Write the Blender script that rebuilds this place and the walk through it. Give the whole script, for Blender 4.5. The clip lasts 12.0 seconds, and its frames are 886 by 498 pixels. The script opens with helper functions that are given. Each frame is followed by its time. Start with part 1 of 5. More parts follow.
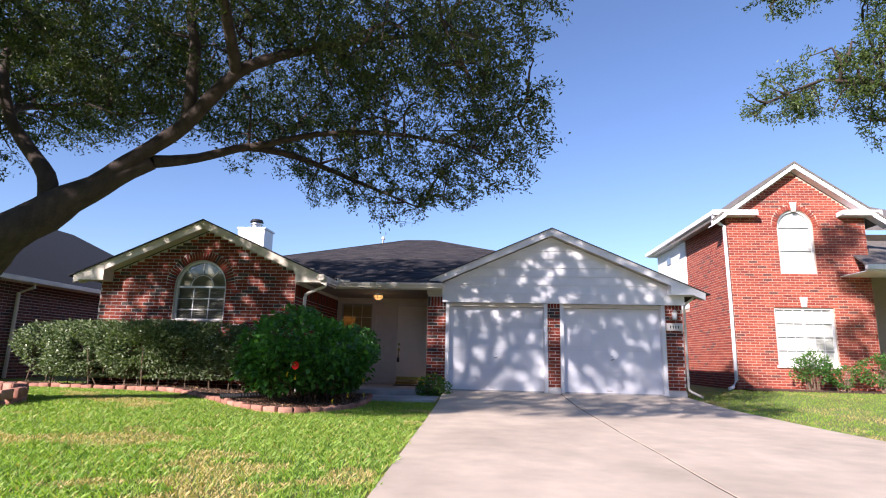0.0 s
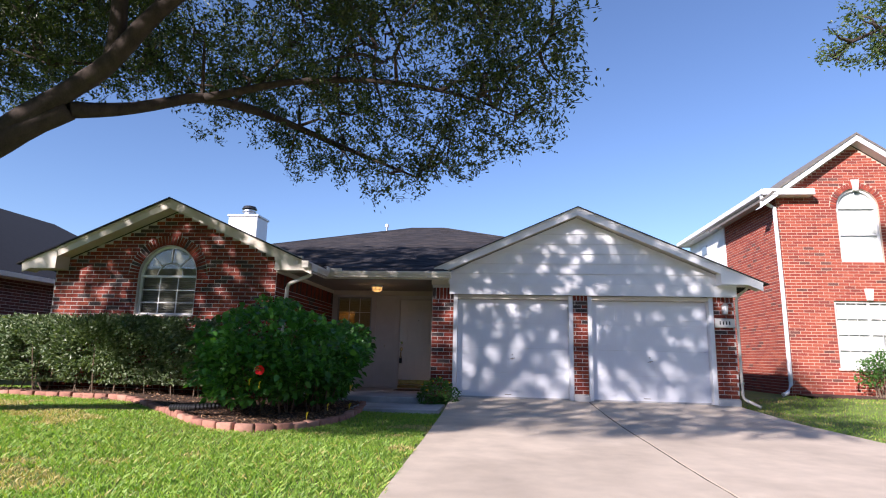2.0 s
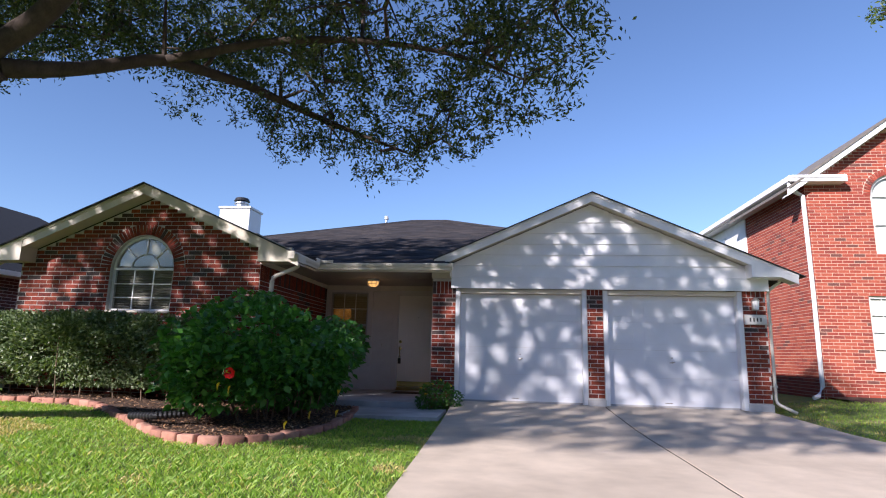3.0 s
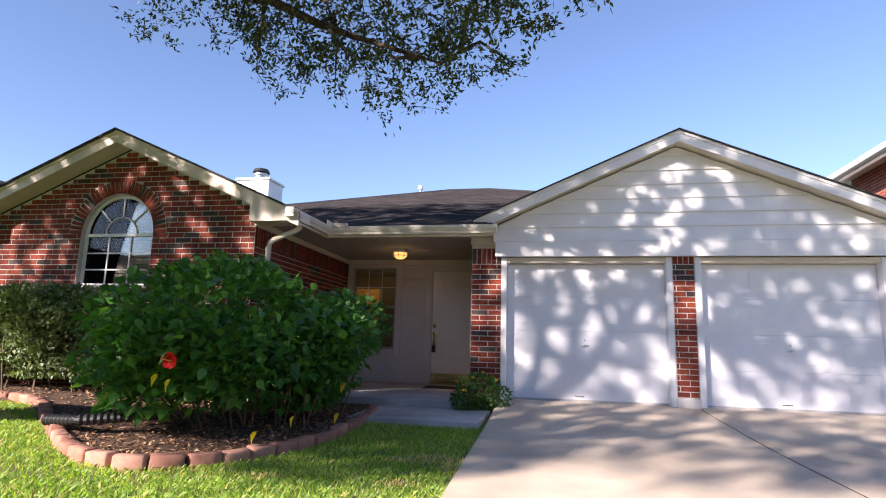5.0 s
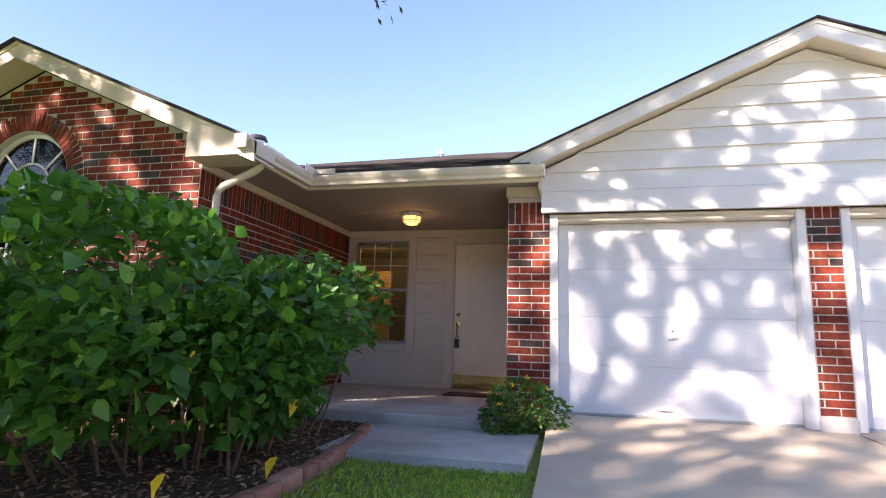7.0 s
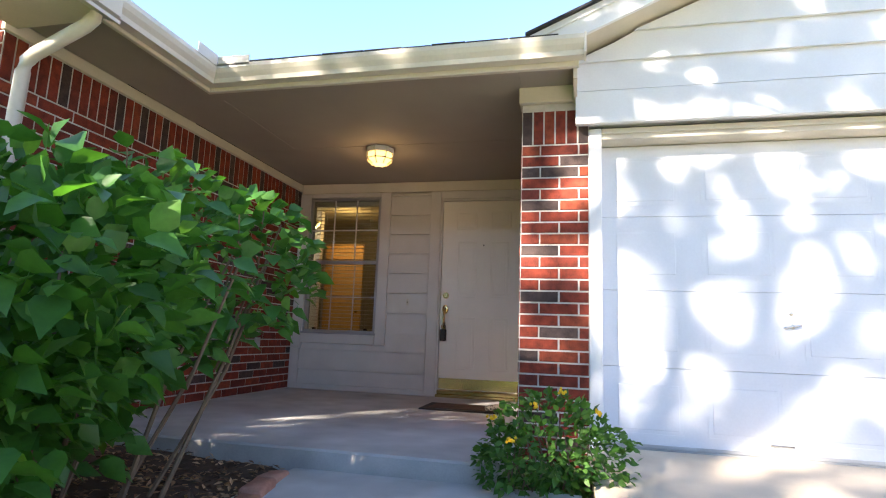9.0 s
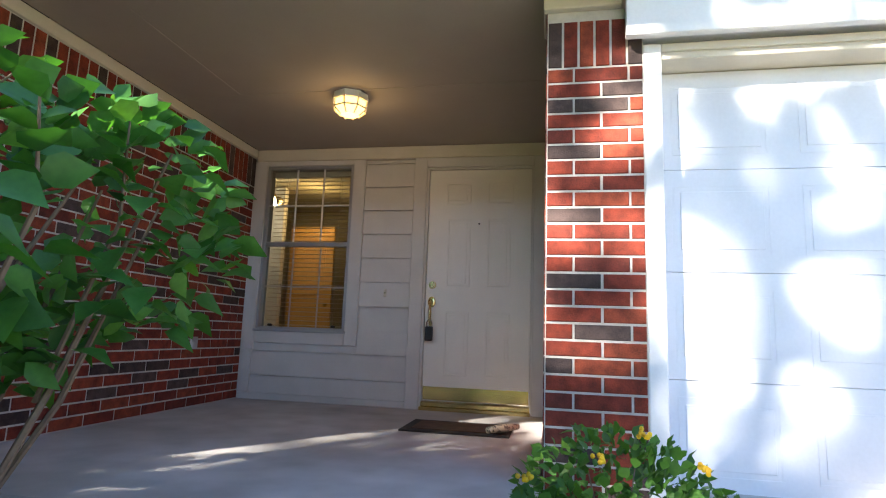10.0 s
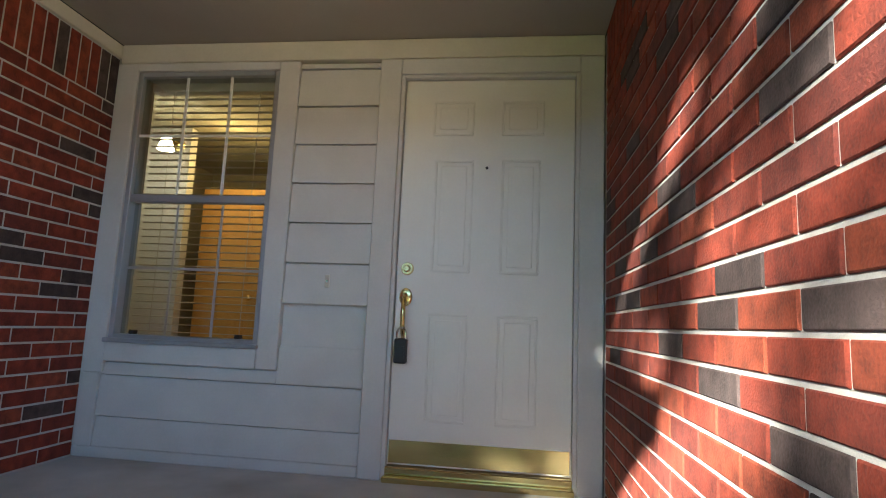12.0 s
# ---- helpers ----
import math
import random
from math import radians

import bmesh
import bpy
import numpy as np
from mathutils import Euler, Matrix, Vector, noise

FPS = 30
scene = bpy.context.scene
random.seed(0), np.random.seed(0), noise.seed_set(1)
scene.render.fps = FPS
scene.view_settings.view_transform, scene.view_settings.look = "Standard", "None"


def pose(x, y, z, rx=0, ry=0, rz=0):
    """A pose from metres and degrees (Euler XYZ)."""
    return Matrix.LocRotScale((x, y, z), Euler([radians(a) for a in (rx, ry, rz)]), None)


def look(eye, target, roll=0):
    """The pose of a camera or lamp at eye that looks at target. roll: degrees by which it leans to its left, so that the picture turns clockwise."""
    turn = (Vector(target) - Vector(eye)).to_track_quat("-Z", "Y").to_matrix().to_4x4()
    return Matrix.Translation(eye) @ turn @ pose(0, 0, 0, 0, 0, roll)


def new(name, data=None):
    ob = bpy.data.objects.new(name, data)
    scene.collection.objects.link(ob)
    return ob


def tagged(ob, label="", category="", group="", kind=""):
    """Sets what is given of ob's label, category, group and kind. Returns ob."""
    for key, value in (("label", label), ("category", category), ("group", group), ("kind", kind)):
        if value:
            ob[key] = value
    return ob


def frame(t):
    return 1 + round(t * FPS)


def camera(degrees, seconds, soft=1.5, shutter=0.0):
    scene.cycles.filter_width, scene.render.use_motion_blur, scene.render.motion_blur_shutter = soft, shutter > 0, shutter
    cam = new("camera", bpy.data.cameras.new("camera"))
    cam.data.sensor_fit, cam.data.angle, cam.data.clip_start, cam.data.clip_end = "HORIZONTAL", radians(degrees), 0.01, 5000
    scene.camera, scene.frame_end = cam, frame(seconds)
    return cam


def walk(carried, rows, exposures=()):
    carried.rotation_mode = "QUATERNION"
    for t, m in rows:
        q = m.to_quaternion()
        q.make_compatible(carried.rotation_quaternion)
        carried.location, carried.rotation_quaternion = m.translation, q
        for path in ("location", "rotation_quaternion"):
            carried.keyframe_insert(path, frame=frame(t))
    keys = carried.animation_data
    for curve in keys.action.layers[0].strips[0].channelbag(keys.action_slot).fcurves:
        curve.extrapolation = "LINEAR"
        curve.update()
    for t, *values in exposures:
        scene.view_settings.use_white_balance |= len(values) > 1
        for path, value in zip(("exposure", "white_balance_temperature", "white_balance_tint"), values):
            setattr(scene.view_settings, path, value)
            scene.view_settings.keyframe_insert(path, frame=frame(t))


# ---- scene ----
cam = camera(76.4, 12.0, soft=1.1)
PATH = [
    (0, (-0.612, 2.982, 0.744), (-0.769, 4.939, 1.124), 1.30),
    (0.5, (-0.634, 3.509, 0.729), (-0.789, 5.467, 1.106), 1.40),
    (1, (-0.622, 4.026, 0.756), (-0.802, 5.982, 1.132), 1.30),
    (1.5, (-0.627, 4.514, 0.801), (-0.830, 6.468, 1.176), 1.40),
    (2, (-0.584, 4.994, 0.820), (-0.796, 6.948, 1.191), 1.40),
    (2.5, (-0.578, 5.494, 0.847), (-0.803, 7.447, 1.215), 1.30),
    (3, (-0.609, 6.041, 0.842), (-0.840, 7.994, 1.209), 1.40),
    (3.5, (-0.621, 6.567, 0.820), (-0.913, 8.513, 1.177), 1.30),
    (5.5, (-0.943, 8.948, 0.745), (-1.332, 10.881, 1.078), 1.70),
    (6, (-1.039, 9.558, 0.754), (-1.429, 11.490, 1.088), 1.80),
    (6.5, (-1.134, 10.156, 0.727), (-1.530, 12.089, 1.053), 1.80),
    (7, (-1.292, 10.806, 0.707), (-1.769, 12.721, 1.027), 1.70),
    (9, (-1.711, 13.100, 0.649), (-2.169, 15.022, 0.956), 2.10),
    (9.5, (-1.889, 13.648, 0.674), (-2.332, 15.575, 0.973), 2.10),
    (10, (-2.043, 14.237, 0.672), (-2.428, 16.177, 0.968), 2.10),
    (10.5, (-2.165, 14.835, 0.746), (-2.537, 16.779, 1.028), 2.20),
    (11, (-2.321, 15.321, 0.789), (-2.636, 17.276, 1.072), 2.30),
    (11.5, (-2.442, 15.792, 0.771), (-2.754, 17.748, 1.052), 2.40),
    (12, (-2.542, 16.251, 0.809), (-2.799, 18.216, 1.076), 2.50),
]
EXPOSURES = [(0.0, 1.0, 6250, 26), (3.5, 0.85, 6050, 23), (5.5, 1.68, 7000, 26), (7.0, 2.25, 7200, 26), (9.0, 2.9, 6950, 16), (10.5, 3.1, 6450, 10), (12.0, 3.3, 6100, 3)]
walk(cam, [(t, look(e, g, r)) for t, e, g, r in PATH], EXPOSURES)

# ---- light ----
SUN = Vector((-0.69, -1.0, 0.6)).normalized()
world = bpy.data.worlds.new("sky")
scene.world = world
world.use_nodes = True
wn = world.node_tree
sky = wn.nodes.new("ShaderNodeTexSky")
sky.sky_type = "NISHITA"
sky.sun_disc = False
sky.sun_elevation = math.asin(SUN.z)
sky.sun_rotation = math.atan2(SUN.x, SUN.y)
sky.air_density, sky.dust_density, sky.ozone_density = 1.0, 0.1, 4.0
wn.nodes["Background"].inputs["Strength"].default_value = 0.097
wn.links.new(sky.outputs[0], wn.nodes["Background"].inputs["Color"])
sun = new("sun", bpy.data.lights.new("sun", "SUN"))
sun.data.energy, sun.data.angle, sun.data.color = 5.0, radians(1.0), (1.0, 0.93, 0.82)
sun.matrix_world = look(SUN * 50, (0, 0, 0))


# ---- materials ----
def material(name, color, rough=0.7, vary=0.15, scale=6.0, bump=0.2, fine=90.0, metal=0.0, rnd=None, stretch=(1, 1, 1), spec=0.5, second=None, second_at=(0.5, 0.62), second_scale=1.2):
    """A principled surface with grain at two scales; rnd: 'object' or 'island' picks a tone per piece."""
    m = bpy.data.materials.new(name)
    m.use_nodes = True
    nt = m.node_tree
    bs = nt.nodes["Principled BSDF"]
    bs.inputs["Roughness"].default_value = rough
    bs.inputs["Metallic"].default_value = metal
    bs.inputs["Specular IOR Level"].default_value = spec
    tc = nt.nodes.new("ShaderNodeTexCoord")
    if rnd == "object":
        geo = nt.nodes.new("ShaderNodeNewGeometry")
        src = geo.outputs["Position"]
    else:
        src = tc.outputs["Object"]
    mp = nt.nodes.new("ShaderNodeMapping")
    mp.inputs["Scale"].default_value = stretch
    nt.links.new(src, mp.inputs["Vector"])

    def noise_node(s, d=4.0):
        n = nt.nodes.new("ShaderNodeTexNoise")
        n.inputs["Scale"].default_value, n.inputs["Detail"].default_value = s, d
        nt.links.new(mp.outputs[0], n.inputs["Vector"])
        return n

    n1, n2 = noise_node(scale), noise_node(fine, 2.0)
    add = nt.nodes.new("ShaderNodeMath")
    add.operation = "MULTIPLY_ADD"
    nt.links.new(n2.outputs["Fac"], add.inputs[0])
    add.inputs[1].default_value = 0.5
    nt.links.new(n1.outputs["Fac"], add.inputs[2])
    rng = nt.nodes.new("ShaderNodeMapRange")
    rng.inputs["From Min"].default_value, rng.inputs["From Max"].default_value = 0.45, 1.05
    rng.inputs["To Min"].default_value, rng.inputs["To Max"].default_value = 1 - vary, 1 + vary
    nt.links.new(add.outputs[0], rng.inputs["Value"])
    mul = nt.nodes.new("ShaderNodeVectorMath")
    mul.operation = "SCALE"
    nt.links.new(rng.outputs[0], mul.inputs["Scale"])
    if rnd:
        ramp = nt.nodes.new("ShaderNodeValToRGB")
        ramp.color_ramp.interpolation = "CONSTANT"
        els = ramp.color_ramp.elements
        for i, (p, c) in enumerate(color):
            e = els[i] if i < 2 else els.new(p)
            e.position, e.color = p, (*c, 1)
        if rnd == "object":
            oi = nt.nodes.new("ShaderNodeObjectInfo")
            nt.links.new(oi.outputs["Random"], ramp.inputs["Fac"])
        else:
            gi = nt.nodes.new("ShaderNodeNewGeometry")
            nt.links.new(gi.outputs["Random Per Island"], ramp.inputs["Fac"])
        nt.links.new(ramp.outputs["Color"], mul.inputs[0])
    elif second:
        n3 = noise_node(second_scale, 5.0)
        ramp = nt.nodes.new("ShaderNodeValToRGB")
        els = ramp.color_ramp.elements
        els[0].position, els[0].color = second_at[0], (*color, 1)
        els[1].position, els[1].color = second_at[1], (*second, 1)
        nt.links.new(n3.outputs["Fac"], ramp.inputs["Fac"])
        nt.links.new(ramp.outputs["Color"], mul.inputs[0])
    else:
        mul.inputs[0].default_value = color
    nt.links.new(mul.outputs[0], bs.inputs["Base Color"])
    if bump:
        b = nt.nodes.new("ShaderNodeBump")
        b.inputs["Strength"].default_value, b.inputs["Distance"].default_value = bump, 0.004
        nt.links.new(add.outputs[0], b.inputs["Height"])
        nt.links.new(b.outputs[0], bs.inputs["Normal"])
    return m


def leaf_material(name, tones, back=0.35, rough=0.45):
    """Leaves: a tone per leaf, with light coming through."""
    m = material(name, tones, rough, 0.25, 9.0, 0.0, 60.0, rnd="island", spec=0.35)
    nt = m.node_tree
    bs, out = nt.nodes["Principled BSDF"], nt.nodes["Material Output"]
    tr = nt.nodes.new("ShaderNodeBsdfTranslucent")
    col = bs.inputs["Base Color"].links[0].from_socket
    tint = nt.nodes.new("ShaderNodeMix")
    tint.data_type, tint.blend_type = "RGBA", "MULTIPLY"
    tint.inputs["Factor"].default_value = 1.0
    tint.inputs["B"].default_value = (1.5, 1.7, 0.5, 1)
    nt.links.new(col, tint.inputs["A"])
    nt.links.new(tint.outputs["Result"], tr.inputs["Color"])
    mix = nt.nodes.new("ShaderNodeMixShader")
    mix.inputs["Fac"].default_value = back
    nt.links.new(bs.outputs[0], mix.inputs[1])
    nt.links.new(tr.outputs[0], mix.inputs[2])
    nt.links.new(mix.outputs[0], out.inputs["Surface"])
    return m


def glow(name, color, strength):
    m = bpy.data.materials.new(name)
    m.use_nodes = True
    bs = m.node_tree.nodes["Principled BSDF"]
    bs.inputs["Base Color"].default_value = (*color, 1)
    bs.inputs["Emission Color"].default_value = (*color, 1)
    bs.inputs["Emission Strength"].default_value = strength
    return m


def glass_material(name, color=(1, 1, 1), rough=0.0):
    """Thin pane: mostly clear, mirroring at a slant."""
    m = bpy.data.materials.new(name)
    m.use_nodes = True
    nt = m.node_tree
    nt.nodes.remove(nt.nodes["Principled BSDF"])
    out = nt.nodes["Material Output"]
    tr, gl, mix, fr = (nt.nodes.new("ShaderNode" + k) for k in ("BsdfTransparent", "BsdfGlossy", "MixShader", "Fresnel"))
    tr.inputs["Color"].default_value = (*color, 1)
    gl.inputs["Roughness"].default_value = rough
    fr.inputs["IOR"].default_value = 1.5
    nt.links.new(fr.outputs[0], mix.inputs["Fac"])
    nt.links.new(tr.outputs[0], mix.inputs[1])
    nt.links.new(gl.outputs[0], mix.inputs[2])
    nt.links.new(mix.outputs[0], out.inputs["Surface"])
    return m


RED = [(0.0, (0.195, 0.029, 0.013)), (0.3, (0.157, 0.024, 0.012)), (0.55, (0.22, 0.041, 0.017)), (0.74, (0.13, 0.023, 0.014)), (0.85, (0.05, 0.032, 0.029)), (0.93, (0.072, 0.047, 0.042))]
FAR_RED = [(0.0, (0.31, 0.06, 0.034)), (0.35, (0.26, 0.046, 0.03)), (0.6, (0.35, 0.08, 0.045)), (0.85, (0.21, 0.042, 0.03)), (0.95, (0.14, 0.05, 0.04))]
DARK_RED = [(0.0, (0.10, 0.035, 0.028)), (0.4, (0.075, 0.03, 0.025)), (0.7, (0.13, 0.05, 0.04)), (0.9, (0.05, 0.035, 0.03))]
M_BRICK = material("brick_red", RED, 0.88, 0.55, 19.0, 1.0, 150.0, rnd="object")
M_BRICKS = material("bricks_red", RED, 0.88, 0.55, 19.0, 1.0, 150.0, rnd="island")
M_BRICKS_FAR = material("bricks_orange_red", FAR_RED, 0.85, 0.2, 10.0, 0.3, 120.0, rnd="island")
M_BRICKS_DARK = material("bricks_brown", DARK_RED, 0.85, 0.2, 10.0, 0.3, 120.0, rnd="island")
M_MORTAR = material("mortar", (0.50, 0.475, 0.44), 0.95, 0.15, 20.0, 0.6, 250.0)
M_MORTAR_FAR = material("mortar_tan", (0.55, 0.42, 0.33), 0.95, 0.12, 20.0, 0.4, 200.0)
M_CREAM = material("cream_trim_paint", (0.62, 0.57, 0.47), 0.55, 0.06, 5.0, 0.12, 70.0)
M_WHITE = material("white_siding_paint", (0.76, 0.77, 0.78), 0.55, 0.05, 4.0, 0.15, 80.0)
M_GARAGE = material("white_door_paint", (0.74, 0.76, 0.80), 0.42, 0.05, 3.0, 0.1, 60.0)
M_GREIGE = material("greige_siding_paint", (0.62, 0.595, 0.56), 0.6, 0.06, 5.0, 0.15, 90.0)
M_DOOR = material("door_paint", (0.80, 0.775, 0.71), 0.4, 0.04, 4.0, 0.06, 70.0)
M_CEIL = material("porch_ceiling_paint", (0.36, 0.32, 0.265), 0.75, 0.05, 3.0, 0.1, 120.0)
M_GUTTER = material("gutter_enamel", (0.66, 0.62, 0.53), 0.35, 0.08, 3.0, 0.05, 50.0)
M_ROOF = material("asphalt_shingle", [(0.0, (0.028, 0.026, 0.03)), (0.35, (0.042, 0.038, 0.042)), (0.7, (0.03, 0.03, 0.036)), (0.85, (0.055, 0.048, 0.048))], 0.9, 0.3, 30.0, 0.9, 260.0, rnd="island")
M_ROOF_BASE = material("roof_felt", (0.03, 0.03, 0.033), 0.95, 0.2, 10.0, 0.2, 100.0)
M_ROOF_TAN = material("roof_shingle_grey", (0.16, 0.145, 0.13), 0.92, 0.3, 8.0, 0.6, 120.0)
M_CONC = material("driveway_concrete", (0.60, 0.505, 0.395), 0.85, 0.16, 3.0, 0.5, 170.0, second=(0.46, 0.385, 0.30), second_at=(0.4, 0.72), second_scale=0.7)
M_WALK = material("walk_concrete", (0.50, 0.495, 0.49), 0.85, 0.18, 4.0, 0.5, 170.0, second=(0.36, 0.35, 0.335), second_at=(0.42, 0.7), second_scale=1.1)
M_JOINT = material("joint_filler", (0.035, 0.03, 0.026), 0.95, 0.3, 20.0, 0.3, 90.0)
M_SOIL = material("lawn_soil", (0.15, 0.21, 0.042), 0.95, 0.3, 3.0, 0.6, 80.0, second=(0.19, 0.15, 0.06), second_at=(0.52, 0.7), second_scale=0.55)
M_MULCH_BED = material("mulch_soil", (0.075, 0.042, 0.025), 0.95, 0.4, 12.0, 0.9, 120.0)
M_CHIP = material("mulch_chip", [(0.0, (0.32, 0.18, 0.09)), (0.3, (0.17, 0.09, 0.05)), (0.55, (0.46, 0.29, 0.17)), (0.8, (0.08, 0.045, 0.03))], 0.9, 0.2, 20.0, 0.2, 90.0, rnd="island")
M_EDGER = material("edging_block", [(0.0, (0.36, 0.17, 0.12)), (0.4, (0.30, 0.14, 0.10)), (0.7, (0.42, 0.22, 0.16))], 0.92, 0.3, 10.0, 0.7, 120.0, rnd="object")
M_BARK = material("oak_bark", (0.052, 0.038, 0.03), 0.95, 0.45, 9.0, 1.0, 60.0, stretch=(1, 1, 0.45))
M_STEM = material("shrub_stem", (0.17, 0.12, 0.08), 0.9, 0.3, 12.0, 0.5, 90.0)
M_METAL = material("galvanised_metal", (0.5, 0.5, 0.5), 0.35, 0.1, 8.0, 0.05, 80.0, metal=0.9)
M_ALU = material("window_aluminium", (0.40, 0.41, 0.43), 0.35, 0.05, 6.0, 0.03, 80.0, metal=0.4)
M_BRASS = material("brass", (0.70, 0.56, 0.26), 0.22, 0.1, 12.0, 0.04, 80.0, metal=1.0)
M_NICKEL = material("satin_nickel", (0.62, 0.60, 0.55), 0.25, 0.06, 12.0, 0.03, 80.0, metal=1.0)
M_BLACK = material("black_plastic", (0.018, 0.018, 0.02), 0.45, 0.2, 12.0, 0.1, 90.0)
M_MAT = material("doormat_rubber", (0.022, 0.02, 0.019), 0.95, 0.3, 30.0, 0.9, 300.0)
M_GLASS = glass_material("window_glass", (0.86, 0.88, 0.86))
M_BLIND = material("blind_vinyl", (0.55, 0.53, 0.47), 0.5, 0.04, 6.0, 0.05, 60.0)
M_ROOM = material("room_paint", (0.42, 0.40, 0.30), 0.8, 0.05, 2.0, 0.1, 90.0)
M_WOOD_DOOR = material("interior_door_wood", (0.62, 0.36, 0.10), 0.5, 0.12, 3.0, 0.1, 60.0, stretch=(6, 6, 1))
M_LAMP_GLASS = glow("lamp_glass", (1.0, 0.58, 0.17), 0.5)
M_BULB = glow("bulb_glow", (1.0, 0.85, 0.6), 4.0)
M_STONE = material("cast_stone", (0.66, 0.63, 0.58), 0.9, 0.08, 8.0, 0.4, 120.0)
M_INK = material("dark_lettering", (0.03, 0.03, 0.032), 0.6, 0.1, 10.0, 0.0, 60.0)
M_PRINT = material("newsprint", (0.42, 0.37, 0.28), 0.5, 0.2, 20.0, 0.3, 120.0, second=(0.08, 0.07, 0.06), second_at=(0.48, 0.56), second_scale=38.0)
M_SCREEN = material("window_lined_white", (0.78, 0.78, 0.77), 0.3, 0.04, 3.0, 0.02, 60.0)
M_REDPETAL = leaf_material("red_petal", [(0.0, (0.75, 0.012, 0.012)), (0.5, (0.62, 0.01, 0.012))], 0.3)
M_YELLOW = leaf_material("yellow_leaf", [(0.0, (0.75, 0.52, 0.03)), (0.5, (0.66, 0.42, 0.03))], 0.3)
M_HIB = leaf_material("hibiscus_leaf", [(0.0, (0.056, 0.18, 0.038)), (0.3, (0.042, 0.14, 0.031)), (0.6, (0.072, 0.215, 0.044)), (0.9, (0.115, 0.28, 0.055))], 0.35, 0.38)
M_HEDGE = leaf_material("hedge_leaf", [(0.0, (0.12, 0.17, 0.075)), (0.3, (0.08, 0.125, 0.05)), (0.6, (0.16, 0.21, 0.10)), (0.85, (0.27, 0.315, 0.19))], 0.25, 0.35)
M_OAK = leaf_material("oak_leaf", [(0.0, (0.05, 0.075, 0.022)), (0.35, (0.035, 0.055, 0.018)), (0.65, (0.07, 0.10, 0.028)), (0.9, (0.10, 0.12, 0.035))], 0.3, 0.4)
M_LIGHT_TREE = leaf_material("pale_tree_leaf", [(0.0, (0.08, 0.12, 0.03)), (0.4, (0.06, 0.09, 0.025)), (0.8, (0.12, 0.17, 0.05))], 0.35, 0.42)
M_LANTANA = leaf_material("lantana_leaf", [(0.0, (0.06, 0.16, 0.03)), (0.5, (0.045, 0.12, 0.025)), (0.8, (0.09, 0.21, 0.04))], 0.3, 0.5)
M_GRASS = leaf_material("grass_blade", [(0.0, (0.225, 0.36, 0.055)), (0.25, (0.17, 0.30, 0.05)), (0.5, (0.285, 0.42, 0.075)), (0.75, (0.36, 0.45, 0.10)), (0.93, (0.5, 0.42, 0.15))], 0.4, 0.5)
M_STRAW = leaf_material("dry_grass", [(0.0, (0.58, 0.46, 0.2)), (0.4, (0.48, 0.38, 0.16)), (0.7, (0.3, 0.38, 0.08))], 0.3, 0.6)


# ---- mesh tools ----
def mesh_of(name, bm, mat_, smooth=False):
    me = bpy.data.meshes.new(name)
    bm.to_mesh(me)
    bm.free()
    me.materials.append(mat_)
    if smooth:
        me.polygons.foreach_set("use_smooth", [True] * len(me.polygons))
    return me


def part(name, bm, mat_, parent=None, label="", smooth=False):
    ob = new(name, mesh_of(name, bm, mat_, smooth))
    ob.parent = parent
    if label:
        tagged(ob, label)
    return ob


def data_part(name, verts, faces, mat_, parent=None, label="", kind="", smooth=False):
    me = bpy.data.meshes.new(name)
    me.from_pydata([tuple(v) for v in verts], [], [tuple(f) for f in faces])
    me.materials.append(mat_)
    if smooth:
        me.polygons.foreach_set("use_smooth", [True] * len(me.polygons))
    ob = new(name, me)
    ob.parent = parent
    return tagged(ob, label, kind=kind)


def thing(name, label, category, at=(0, 0, 0), group="", kind=""):
    ob = new(name)
    ob.location = at
    ob.empty_display_size = 0.1
    return tagged(ob, label, category, group, kind)


def box(bm, x0, x1, y0, y1, z0, z1, bevel=0.0):
    g = bmesh.ops.create_cube(bm, size=1.0)["verts"]
    for v in g:
        v.co = Vector(((x0 + x1) / 2 + v.co.x * (x1 - x0), (y0 + y1) / 2 + v.co.y * (y1 - y0), (z0 + z1) / 2 + v.co.z * (z1 - z0)))
    if bevel:
        es = {e for v in g for e in v.link_edges}
        bmesh.ops.bevel(bm, geom=list(es), offset=bevel, segments=1, affect="EDGES")
    return g


def boxes(*args, bevel=0.0):
    bm = bmesh.new()
    for a in args:
        box(bm, *a, bevel=bevel)
    return bm


def cyl(bm, p, q, r0, r1=None, n=12, caps=True):
    p, q = Vector(p), Vector(q)
    r1 = r0 if r1 is None else r1
    d = q - p
    g = bmesh.ops.create_cone(bm, cap_ends=caps, segments=n, radius1=r0, radius2=r1, depth=d.length)["verts"]
    m = Matrix.Translation((p + q) / 2) @ d.to_track_quat("Z", "Y").to_matrix().to_4x4()
    bmesh.ops.transform(bm, matrix=m, verts=g)
    return g


def ball(bm, c, r, sx=1, sy=1, sz=1, u=12, v=8):
    g = bmesh.ops.create_uvsphere(bm, u_segments=u, v_segments=v, radius=r)["verts"]
    bmesh.ops.transform(bm, matrix=Matrix.Translation(c) @ Matrix.Diagonal((sx, sy, sz, 1)), verts=g)
    return g


def prism(outline, holes, place, depth):
    """A plate: 2D outline with holes, mapped by place(u, v, w), w from 0 to depth."""
    bm = bmesh.new()
    loops = [outline, *holes]
    edges = []
    for lp in loops:
        vs = [bm.verts.new((u, v, 0)) for u, v in lp]
        edges += [bm.edges.new((vs[i], vs[(i + 1) % len(vs)])) for i in range(len(vs))]
